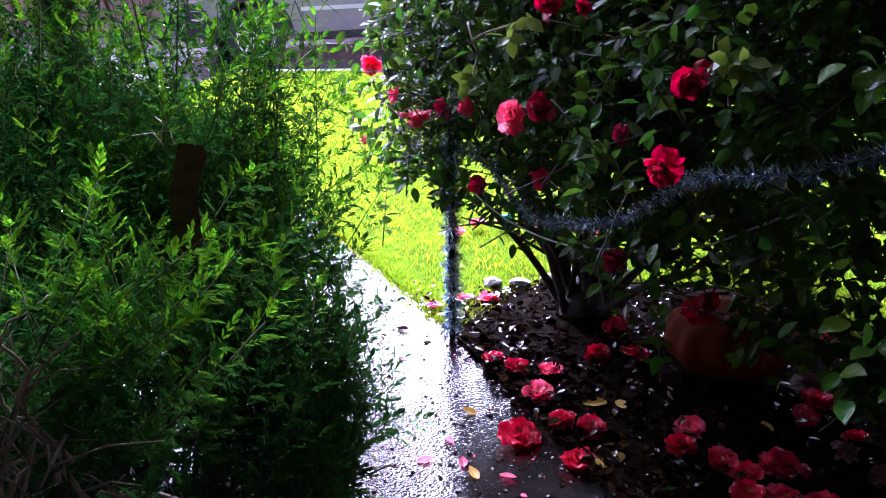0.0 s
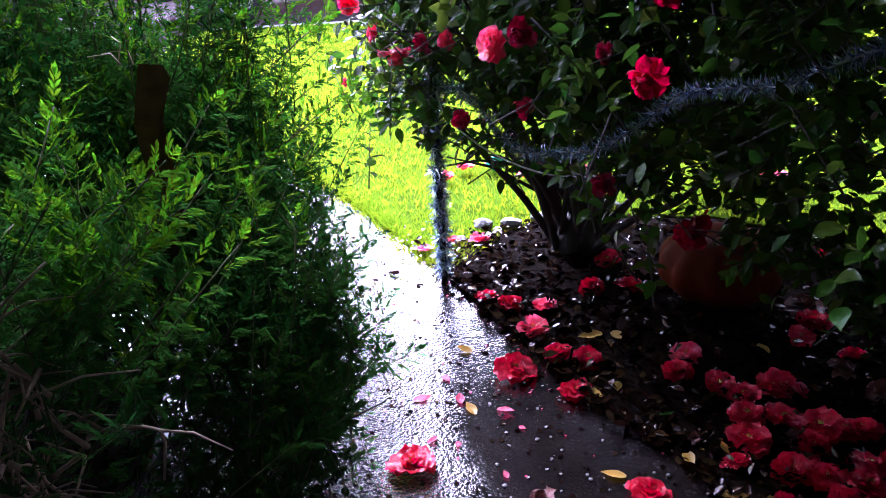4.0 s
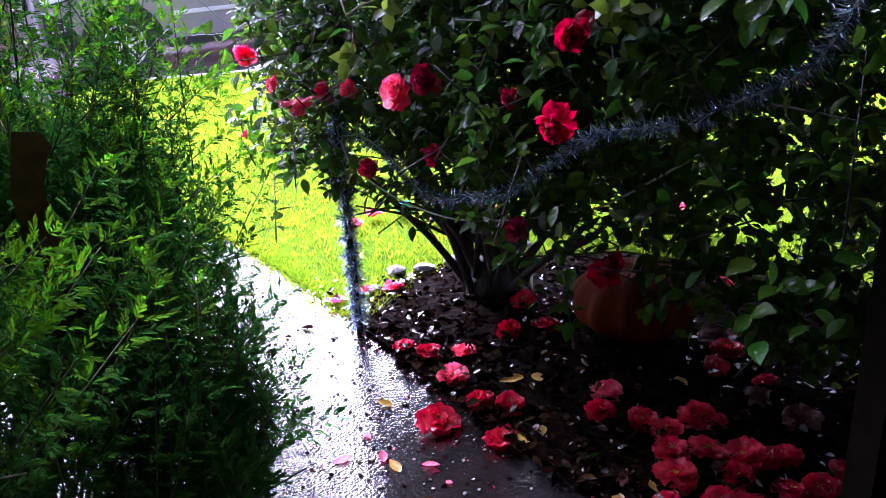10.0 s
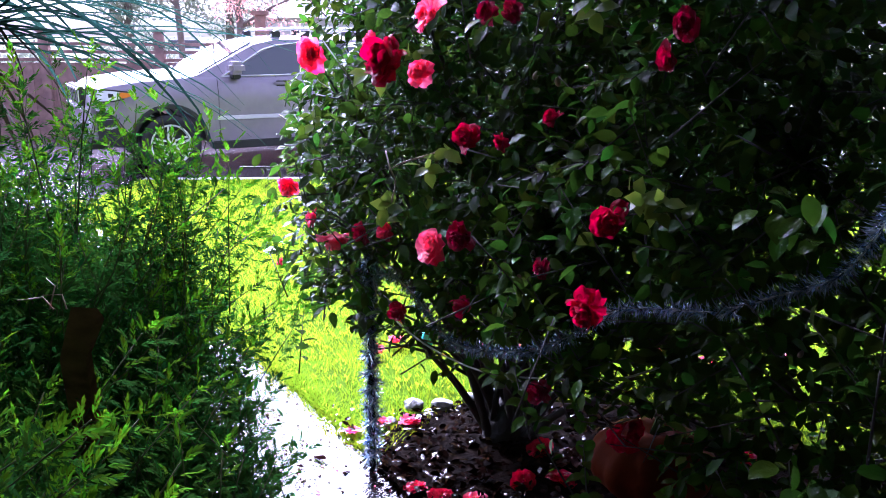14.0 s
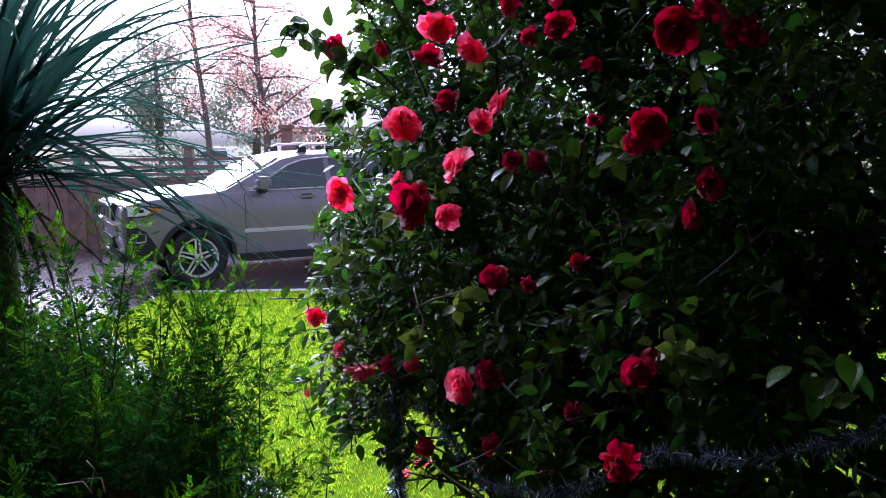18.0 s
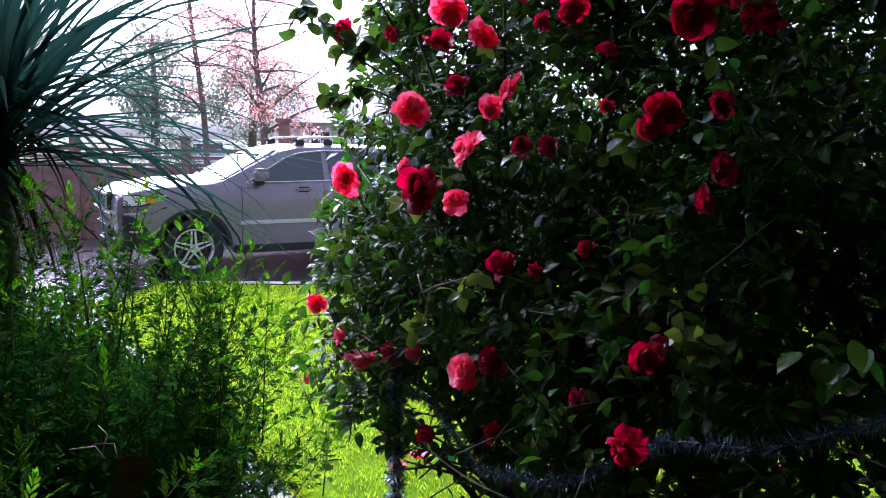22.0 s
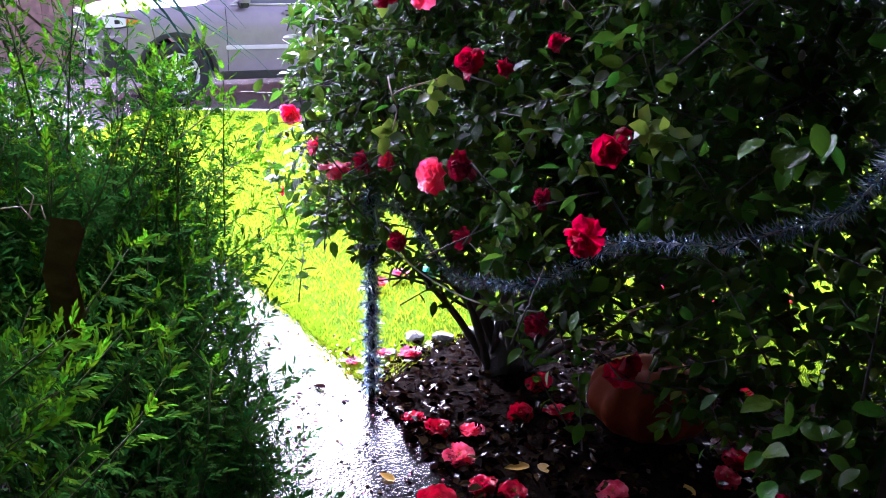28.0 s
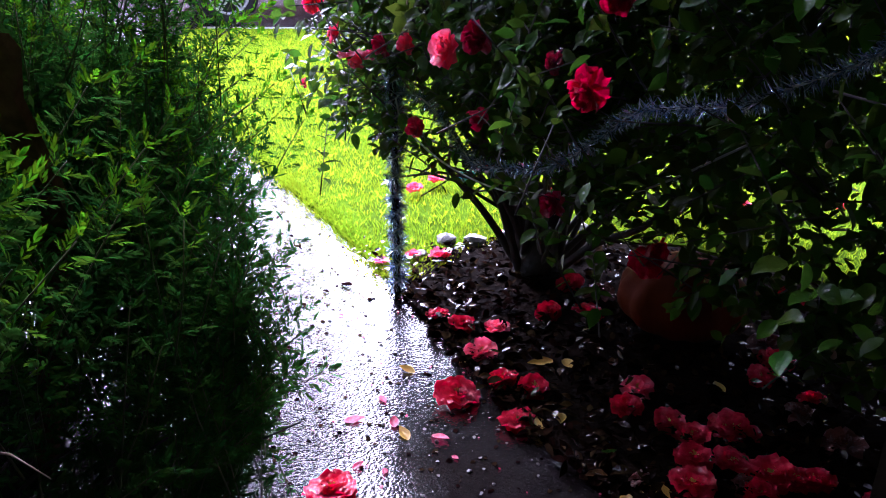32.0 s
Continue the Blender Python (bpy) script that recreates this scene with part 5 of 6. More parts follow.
RED_FALLEN = [
    (0.2, 2.68, 0.085), (0.28, 2.61, 0.1), (0.26, 2.21, 0.135), (0.4, 2.28, 0.1), (0.49, 2.24, 0.098), (0.43, 2.09, 0.105), (-0.04, 1.79, 0.13),
    (0.54, 1.64, 0.12), (0.55, 1.34, 0.145), (0.91, 1.42, 0.13), (0.84, 1.35, 0.105), (0.74, 2.14, 0.106), (0.9, 1.69, 0.111), (0.97, 1.66, 0.112),
    (0.98, 1.56, 0.114), (0.78, 1.73, 0.083), (0.87, 1.92, 0.105), (0.96, 1.9, 0.106), (1.04, 1.85, 0.12), (1.14, 1.83, 0.107), (1.16, 1.69, 0.102),
    (0.74, 1.28, 0.091), (0.68, 2.92, 0.104), (0.58, 2.7, 0.1), (0.72, 2.7, 0.11), (1.06, 1.63, 0.112), (0.84, 2.07, 0.095), (0.99, 1.78, 0.102)]
for i, (x, y, a) in enumerate(RED_FALLEN):
    onbed = x > edge_x(y)
    fallen("fallen_camellia", FLAT[i % 4], x, y, a, i, "fallen red camellia bloom lying on " + ("dark wet soil" if onbed else "wet concrete path"), "fallen camellias", 0.014 if onbed else 0.0)
for i, (x, y, a) in enumerate([(0.4, 2.59, 0.095), (0.34, 2.43, 0.107), (0.79, 2.23, 0.1), (0.2, 3.18, 0.09), (-0.03, 3.12, 0.07), (0.09, 3.19, 0.06)]):
    fallen("fallen_camellia", FLATPINK[i % 2], x, y, a, 60 + i, "fallen faded pink camellia bloom in the wet bed", "fallen camellias", 0.014)
for i, (x, y, a) in enumerate([(0.06, 3.92, 0.09), (0.16, 4.05, 0.09), (0.46, 3.91, 0.1), (0.56, 3.98, 0.1), (1.56, 3.75, 0.11), (1.62, 3.68, 0.1), (2.0, 3.7, 0.1), (1.47, 3.85, 0.08), (0.3, 4.1, 0.08), (1.9, 3.9, 0.09), (0.75, 3.9, 0.09)]):
    fallen("fallen_camellia", FLATPINK[i % 2], x, y, a, 80 + i, "fallen pink camellia bloom on bright grass", "camellias on the lawn", 0.035)
for i, (x, y, a) in enumerate([(0.42, 1.51, 0.08), (0.28, 1.64, 0.08), (0.68, 1.38, 0.085), (0.71, 1.84, 0.06), (0.95, 1.48, 0.075)]):
    fallen("fallen_camellia", ROT[i % 2], x, y, a, 100 + i, "shrivelled brown-red fallen camellia bloom", "withered camellias", 0.01 if x > edge_x(y) else 0.0, 0.9)


def more_fallen():
    """The heap of older blooms deeper in the bed."""
    rs = random.Random(8)
    for i in range(44):
        x, y = rs.uniform(0.75, 1.75), rs.uniform(1.45, 2.9)
        if math.hypot(x - 1.0, y - 2.6) > 0.26 and x > edge_x(y) + 0.08:
            fallen("fallen_camellia", (FLAT + ROT)[i % 6], x, y, rs.uniform(0.08, 0.12), 120 + i, "fallen red camellia bloom in a heap on dark soil", "fallen camellias", 0.014)


more_fallen()


def fallen_leaf(x, y, size, mat, label, group, seed, z=0.0, name="fallen_leaf"):
    rs = random.Random(seed)
    bm = bmesh.new()
    rows, cols = 6, 4
    curl = rs.uniform(0.1, 0.5)
    grid = []
    for i in range(rows + 1):
        u = i / rows
        half = 0.26 * math.sin(math.pi * (0.06 + 0.94 * u) ** 0.85) + 0.004
        line = []
        for j in range(cols + 1):
            v = j / cols * 2 - 1
            line.append(bm.verts.new(((u - 0.5), v * half, curl * (v * v * half + 0.35 * (u - 0.5) ** 2) + 0.03)))
        grid.append(line)
    for i in range(rows):
        for j in range(cols):
            bm.faces.new((grid[i][j], grid[i + 1][j], grid[i + 1][j + 1], grid[i][j + 1]))
    ob = part(name, bm, mat, smooth=True)
    ob.matrix_world = Matrix.Translation((x, y, z + 0.003)) @ Euler((rs.uniform(-0.25, 0.25), rs.uniform(-0.2, 0.2), rs.uniform(0, 6))).to_matrix().to_4x4() @ Matrix.Diagonal((size, size, size, 1))
    return tagged(ob, label, "leaf", group)


YELLOW = [(0.12, 2.04, 0.055), (0.47, 1.73, 0.065), (0.82, 1.53, 0.055), (0.74, 1.62, 0.06), (0.67, 1.57, 0.07), (0.49, 2.07, 0.065), (0.55, 2.09, 0.06), (0.52, 2.38, 0.08),
          (0.67, 1.76, 0.06), (1.07, 1.86, 0.05), (1.03, 2.25, 0.065), (0.11, 2.36, 0.055), (0.29, 2.42, 0.05), (0.61, 2.37, 0.065), (0.73, 1.8, 0.05), (0.82, 1.6, 0.045), (0.77, 1.8, 0.05)]
for i, (x, y, a) in enumerate(YELLOW):
    fallen_leaf(x, y, a, M_YELLOW, "yellowed camellia leaf lying wet on the ground", "yellow fallen leaves", 300 + i, 0.016 if x > edge_x(y) else 0.0)
for i, (x, y, a) in enumerate([(-0.15, 2.94, 0.065), (-0.28, 2.78, 0.035), (-0.41, 2.59, 0.04), (-0.3, 2.48, 0.065), (-0.22, 2.89, 0.03), (-0.24, 2.12, 0.035), (-0.4, 2.05, 0.055), (-0.32, 1.99, 0.09), (-0.3, 2.3, 0.05)]):
    fallen_leaf(x, y, a, M_BROWNLEAF, "dark sodden leaf on the shining wet path", "dark fallen leaves", 330 + i)
for i, (x, y, a) in enumerate([(0.01, 1.9, 0.04), (0.09, 2.09, 0.05), (0.22, 2.02, 0.055), (-0.11, 1.62, 0.04), (0.08, 1.88, 0.03), (-0.02, 2.1, 0.06), (-0.14, 2.71, 0.025), (0.26, 1.94, 0.025), (0.2, 1.75, 0.03), (0.05, 2.2, 0.04), (0.62, 1.5, 0.03)]):
    fallen_leaf(x, y, a, M_PETAL_PINK, "loose pink petal stuck to wet concrete", "loose petals", 350 + i, 0.0, "fallen_petal")
fallen_leaf(0.66, 1.95, 0.05, M_HLEAF, "bright green fallen leaf on dark soil", "green fallen leaves", 377, 0.016)


def litter():
    """Rotting leaves over the whole bed, too many to count."""
    rs = np.random.default_rng(41)
    n = 7000
    y = rs.uniform(1.0, 3.4, n)
    x = np.array([edge_x(v) for v in y]) + rs.random(n) ** 1.4 * 2.45 - 0.03
    keep = inside([(u - 0.05, v) for u, v in bed_line] + [(0.16, 3.25), (0.5, 3.4), (1.2, 3.3), (1.75, 2.85), (2.3, 2.4), (4.2, 1.6), (4.2, -1.3)], x, y)
    x, y = x[keep], y[keep]
    n = len(x)
    pos = np.stack([x, y, rs.uniform(0.012, 0.035, n)], 1)
    a = rs.uniform(0, 6.28, n)
    along = np.stack([np.cos(a), np.sin(a), rs.normal(0, 0.25, n)], 1)
    normal = np.stack([rs.normal(0, 0.8, n), rs.normal(0, 0.8, n), np.ones(n)], 1)
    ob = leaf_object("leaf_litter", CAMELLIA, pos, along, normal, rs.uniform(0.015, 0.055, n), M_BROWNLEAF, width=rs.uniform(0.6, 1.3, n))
    tagged(ob, "sodden brown leaf litter covering the bed", "leaf litter", kind="stuff")
    n = 1000
    y = rs.uniform(1.3, 3.3, n)
    x = np.array([edge_x(v) for v in y]) + rs.random(n) ** 1.3 * 1.3 - 0.02
    a = rs.uniform(0, 6.28, n)
    ob = leaf_object("wet_leaf_litter", CAMELLIA, np.stack([x, y, rs.uniform(0.025, 0.045, n)], 1), np.stack([np.cos(a), np.sin(a), rs.normal(0, 0.3, n)], 1), rs.normal(0, 0.5, (n, 3)) + np.array([0, 0, 1.0]), rs.uniform(0.012, 0.045, n), M_WETLEAF, width=rs.uniform(0.7, 1.3, n))
    tagged(ob, "shining wet reddish-brown leaves on the soil", "leaf litter", kind="stuff")
    n = 240
    y = rs.uniform(1.25, 2.9, n)
    x = np.array([edge_x(v) for v in y]) - rs.random(n) * 0.62
    a = rs.uniform(0, 6.28, n)
    ob = leaf_object("petal_crumbs", CAMELLIA, np.stack([x, y, np.full(n, 0.003)], 1), np.stack([np.cos(a), np.sin(a), rs.normal(0, 0.1, n)], 1), np.tile([0, 0, 1.0], (n, 1)) + rs.normal(0, 0.3, (n, 3)), rs.uniform(0.004, 0.014, n), [M_STONE, M_PETAL_PINK], width=1.8, which=rs.random(n) < 0.22)
    tagged(ob, "pale wet crumbs and petal scraps scattered on the path", "debris", kind="stuff")
    n = 900
    y = rs.uniform(1.35, 4.5, n)
    x = np.array([edge_x(v) for v in y]) - rs.random(n) * 0.95
    pos = np.stack([x, y, np.full(n, 0.002)], 1)
    a = rs.uniform(0, 6.28, n)
    ob = leaf_object("path_grit", CAMELLIA, pos, np.stack([np.cos(a), np.sin(a), np.zeros(n)], 1), np.tile([0, 0, 1.0], (n, 1)) + rs.normal(0, 0.15, (n, 3)), rs.uniform(0.006, 0.02, n), M_BROWNLEAF, width=1.6)
    tagged(ob, "crumbs of bark and petals on the wet path", "debris", kind="stuff")


litter()


def pebble(name, x, y, r, mat, label, group, seed, z=0.0, flat=0.6):
    rs = random.Random(seed)
    bm = bmesh.new()
    bmesh.ops.create_icosphere(bm, subdivisions=2, radius=r)
    off = Vector((rs.uniform(0, 50), 0, 0))
    for v in bm.verts:
        v.co *= 1 + 0.35 * noise.noise(v.co / r * 1.1 + off)
        v.co.z *= flat
    ob = part(name, bm, mat, smooth=False)
    ob.matrix_world = pose(x, y, z + r * flat * 0.5, 0, 0, rs.uniform(0, 360))
    return tagged(ob, label, "stone", group)


for i, (x, y, r) in enumerate([(0.22, 3.36, 0.045), (0.34, 3.34, 0.05), (0.47, 3.42, 0.04), (0.12, 3.22, 0.03), (0.62, 3.46, 0.05), (0.8, 3.5, 0.045)]):
    pebble("edging_stone", x, y, r, M_STONE, "pale rough edging stone between bed and lawn", "edging stones", 400 + i)
rs = random.Random(3)
for i in range(70):
    y = rs.uniform(1.3, 2.7)
    pebble("pebble", edge_x(y) - rs.uniform(0.05, 0.62), y, rs.uniform(0.002, 0.007), M_STONE, "small pale wet pebble on the path", "path pebbles", 420 + i)


def toy():
    """A small turquoise plastic bucket lying in the grass."""
    bm = bmesh.new()
    bmesh.ops.create_cone(bm, cap_ends=True, segments=16, radius1=0.03, radius2=0.042, depth=0.07)
    bmesh.ops.bevel(bm, geom=bm.edges[:], offset=0.004, segments=1, affect="EDGES")
    ob = part("plastic_cup", bm, M_BLUE, smooth=False)
    ob.matrix_world = pose(0.31, 4.05, 0.055, 80, 0, 30)
    tagged(ob, "small turquoise plastic cup lying in grass", "cup")


toy()


def pumpkin():
    th = empty("pumpkin", pose(1.0, 2.6, 0.012))
    bm = bmesh.new()
    bmesh.ops.create_uvsphere(bm, u_segments=44, v_segments=18, radius=1.0)
    for v in bm.verts:
        a = math.atan2(v.co.y, v.co.x)
        rib = 1 - 0.09 * abs(math.cos(a * 5.5)) ** 3
        r = math.hypot(v.co.x, v.co.y)
        dip = 0.25 * max(0, 1 - r / 0.45) ** 2
        v.co.x, v.co.y, v.co.z = v.co.x * 0.215 * rib, v.co.y * 0.215 * rib, (v.co.z * (1 - dip) * 0.95 + 1) * 0.135
    part("shell", bm, M_TERRA, th, "ribbed orange rind", smooth=True)
    st = tubes("stalk", [([(0, 0, 0.215), (0.005, 0.0, 0.25), (0.025, 0.01, 0.285)], [0.024, 0.015, 0.018])], M_STEM, 7)
    under(st, th, "dry green stalk")
    tagged(th, "orange pumpkin standing in the dark bed under the camellia", "pumpkin")


pumpkin()


# ---------------------------------------------------------------- tinsel
def tinsel_strips(line, count, radius, rs):
    line = np.array(line)
    seg = np.linalg.norm(np.diff(line, axis=0), axis=1)
    cum = np.concatenate([[0], np.cumsum(seg)])
    s = rs.uniform(0, cum[-1], count)
    i = np.clip(np.searchsorted(cum, s) - 1, 0, len(seg) - 1)
    t = ((s - cum[i]) / seg[i])[:, None]
    pos = line[i] * (1 - t) + line[i + 1] * t
    d = unit(line[i + 1] - line[i])
    away = rs.normal(0, 1, (count, 3))
    away = unit(away - (away * d).sum(1, keepdims=True) * d) + rs.normal(0, 0.25, (count, 3)) + np.array([0, 0, -0.25])
    return pos, away, rs.normal(0, 1, (count, 3)), radius * rs.uniform(0.6, 1.15, count)


def garland(name, line, per_metre, radius, seed, label):
    rs = np.random.default_rng(seed)
    line = smooth_line(line, 8)
    length = sum(np.linalg.norm(b - a) for a, b in zip(line, line[1:]))
    th = empty(name, pose(0, 0, 0))
    under(tubes("core", [([Vector(p) for p in line], 0.003)], M_WIRE, 5), th)
    n = int(length * per_metre)
    pos, away, normal, size = tinsel_strips(line, n, radius, rs)
    f = under(leaf_object("foil_fringe", BLADE, pos, away, normal, size, M_TINSEL, width=0.0034 / size, smooth=False), th, "glittering blue-silver foil strips")
    f["kind"] = "stuff"
    return tagged(th, label, "tinsel")


stake = empty("garden_stake", pose(0.05, 2.85, 0))
part("shaft", box(-0.011, -0.011, -0.1, 0.011, 0.011, 0.86, 0.003), M_WOOD, stake)
tagged(stake, "thin upright stake at the path corner wrapped in tinsel", "stake")
turns = [(0.05 + 0.018 * math.cos(k * 1.9), 2.85 + 0.018 * math.sin(k * 1.9), 0.02 + 0.8 * k / 40) for k in range(41)]
garland("tinsel_wrap", turns, 3000, 0.043, 51, "blue silver tinsel wound round the upright stake")
garland("tinsel_garland", [(x - 0.006, y - 0.012, z) for x, y, z in SWAG], 2300, 0.033, 52, "blue silver tinsel garland swagged through the camellia")
wire = tubes("hanging_wire", [([Vector(p) for p in smooth_line([(0.06, 2.82, 0.74), (0.085, 2.74, 0.681), (0.175, 2.6, 0.628), (0.276, 2.5, 0.59), (0.387, 2.38, 0.583), (0.501, 2.26, 0.613), (0.637, 2.1, 0.675), (0.707, 1.97, 0.742), (0.86, 1.8, 0.9)], 6)], 0.0028)], M_WIRE, 5)
tagged(wire, "thin grey wire drooping in front of the camellia", "wire")


# ---------------------------------------------------------------- hedge side
def stump():
    th = empty("cut_stump", pose(0, 0, 0))
    v, f = [], []
    for (x, y, z), w, d in (((-0.8, 1.9, -0.03), 0.024, 0.02), ((-0.42, 1.5, 0.86), 0.02, 0.016), ((-0.338, 1.27, 1.1), 0.0175, 0.012), ((-0.289, 1.2, 1.196), 0.0165, 0.01)):
        top = z > 1.15
        v += [(x - w, y - d, z + (0.004 if top else 0)), (x + w, y - d, z + (0.001 if top else 0)), (x + w, y + d, z - (0.02 if top else 0)), (x - w, y + d, z - (0.018 if top else 0))]
    for k in range(3):
        f += [(4 * k + j, 4 * k + (j + 1) % 4, 4 * k + 4 + (j + 1) % 4, 4 * k + 4 + j) for j in range(4)]
    f += [(3, 2, 1, 0), (12, 13, 14, 15)]
    under(mesh_object("shaft", v, f, M_STUMP), th)
    runs = []
    rs = random.Random(4)
    for k in range(3):
        b = Vector((-0.313 + rs.uniform(-0.015, 0.015), 1.174, 1.202))
        e = b + Vector((rs.uniform(-0.05, 0.05), rs.uniform(-0.03, 0.03), rs.uniform(0.01, 0.04)))
        runs.append(([b, b.lerp(e, 0.5) + Vector((0.01, 0, 0.01)), e], [0.0012, 0.001, 0.0006]))
    under(tubes("splinter", runs, M_TWIG, 4), th, "dry splinters")
    tagged(th, "dark cut branch stump standing up inside the hedge", "stump")


stump()


def dead_twigs():
    """Bare forked twigs where the hedge has died back low down."""
    rs = random.Random(9)
    for k in range(34):
        b = Vector((-0.53 + rs.uniform(-0.1, 0.12), 1.0 + rs.uniform(-0.06, 0.08), rs.uniform(0.5, 0.86)))
        e = b + Vector((rs.uniform(-0.12, 0.14), rs.uniform(-0.1, 0.06), rs.uniform(-0.05, 0.24)))
        m = b.lerp(e, 0.5) + Vector((rs.uniform(-0.08, 0.08), rs.uniform(-0.05, 0.05), 0.03))
        line = smooth_line([b, b.lerp(m, 0.5) + Vector((rs.uniform(-0.03, 0.03), 0, 0)), m, e], 3)
        runs = [(line, [0.0046 - 0.0003 * i for i in range(len(line))])]
        for f in range(3):
            q = Vector(line[rs.randrange(3, len(line) - 1)])
            t = q + Vector((rs.uniform(-0.12, 0.12), rs.uniform(-0.06, 0.06), rs.uniform(-0.02, 0.12)))
            runs.append(([q, q.lerp(t, 0.5) + Vector((0, 0, 0.012)), t], [0.002, 0.0016, 0.0008]))
        tagged(tubes("dead_twig", runs, M_TWIG, 5), "bare dry brown forked twig caught in the hedge", "twig", "dead twigs")


dead_twigs()


def moss():
    rs = np.random.default_rng(47)
    n = 1600
    r, a = np.sqrt(rs.random(n)) * 0.13, rs.uniform(0, 6.28, n)
    pos = np.stack([-0.36 + r * np.cos(a) * 0.7, 2.0 + r * np.sin(a) * 1.5, np.zeros(n)], 1)
    ob = leaf_object("moss", BLADE, pos, rs.normal(0, 0.7, (n, 3)) + np.array([0, 0, 0.9]), rs.normal(0, 1, (n, 3)), rs.uniform(0.008, 0.02, n), M_MOSS, width=0.35, smooth=False)
    tagged(ob, "tufts of moss on the path edge under the hedge", "moss", kind="stuff")


moss()


def cordyline():
    th = empty("cordyline", pose(-1.2, 2.75, 0.12))
    tk = tubes("trunk", [([(0, 0, -0.05), (0.02, 0, 0.5), (0.0, 0.02, 1.1), (0, 0, 1.6)], [0.09, 0.07, 0.065, 0.05])], M_TREEBARK, 9)
    under(tk, th, "fibrous trunk")
    rs = random.Random(12)

    def strap(k, dead=False):
        a = rs.uniform(0, 6.283)
        el = rs.uniform(-1.3, -0.5) if dead else rs.uniform(-0.25, 1.25)
        length = rs.uniform(0.3, 0.6) if dead else rs.uniform(0.65, 1.3)
        w = rs.uniform(0.009, 0.019)
        droop = rs.uniform(0.5, 1.7) * (1.0 if el > 0.1 else 0.6)
        bm = bmesh.new()
        n = 9
        p = Vector((0.03 * math.cos(a), 0.03 * math.sin(a), 1.5 + rs.uniform(-0.12, 0.15)))
        rows = []
        for i in range(n + 1):
            u = i / n
            e = el - droop * u * u
            d = Vector((math.cos(a) * math.cos(e), math.sin(a) * math.cos(e), math.sin(e)))
            side = Vector((-math.sin(a), math.cos(a), 0))
            half = w * min(1, 0.5 + u * 3) * (1 - u ** 2.4) + 0.0008
            up = side.cross(d)
            rows.append([bm.verts.new(p - side * half + up * half * 0.35), bm.verts.new(p), bm.verts.new(p + side * half + up * half * 0.35)])
            p = p + d * (length / n)
        for q, r in zip(rows, rows[1:]):
            bm.faces.new((q[0], q[1], r[1], r[0]))
            bm.faces.new((q[1], q[2], r[2], r[1]))
        part("leaf", bm, M_STRAP_DRY if dead else M_STRAP, th, "dead straw-coloured strap leaf" if dead else "", smooth=True)
    for k in range(215):
        strap(k)
    for k in range(34):
        strap(k, True)
    tagged(th, "spiky dark green cordyline with arching strap leaves", "plant")


cordyline()


# ---------------------------------------------------------------- across the street
def fence():
    th = empty("fence", pose(0, 13.6, ROAD_Z))
    rs = random.Random(2)
    for k in range(84):
        x = -9.0 + 0.16 * k
        h = 1.16 + rs.uniform(-0.01, 0.01)
        part("board", box(x, -0.012 + 0.014 * (k % 2), 0.0, x + 0.172, 0.012 + 0.014 * (k % 2), h, 0.003), M_FENCE, th)
    for k in range(8):
        x = -8.6 + 1.75 * k
        p = part("post", box(x - 0.07, -0.07, 0.0, x + 0.07, 0.07, 1.62, 0.01), M_FENCE, th, "reddish timber fence post")
        part("cap", box(x - 0.09, -0.09, 1.62, x + 0.09, 0.09, 1.67, 0.01), M_FENCE, p)
    for z in (1.18, 1.3, 1.42):
        part("rail", box(-9, -0.03, z, 4.5, 0.03, z + 0.05, 0.006), M_FENCE, th)
    tagged(th, "weathered brown timber fence across the street", "fence")
    p = empty("gate_post", pose(-2.1, 16.0, ROAD_Z))
    part("shaft", box(-0.1, -0.1, 0, 0.1, 0.1, 1.95, 0.01), M_FENCE, p)
    part("cap", box(-0.15, -0.15, 1.95, 0.15, 0.15, 2.03, 0.015), M_FENCE, p)
    tagged(p, "tall brown gate post with a flat cap", "post")


fence()


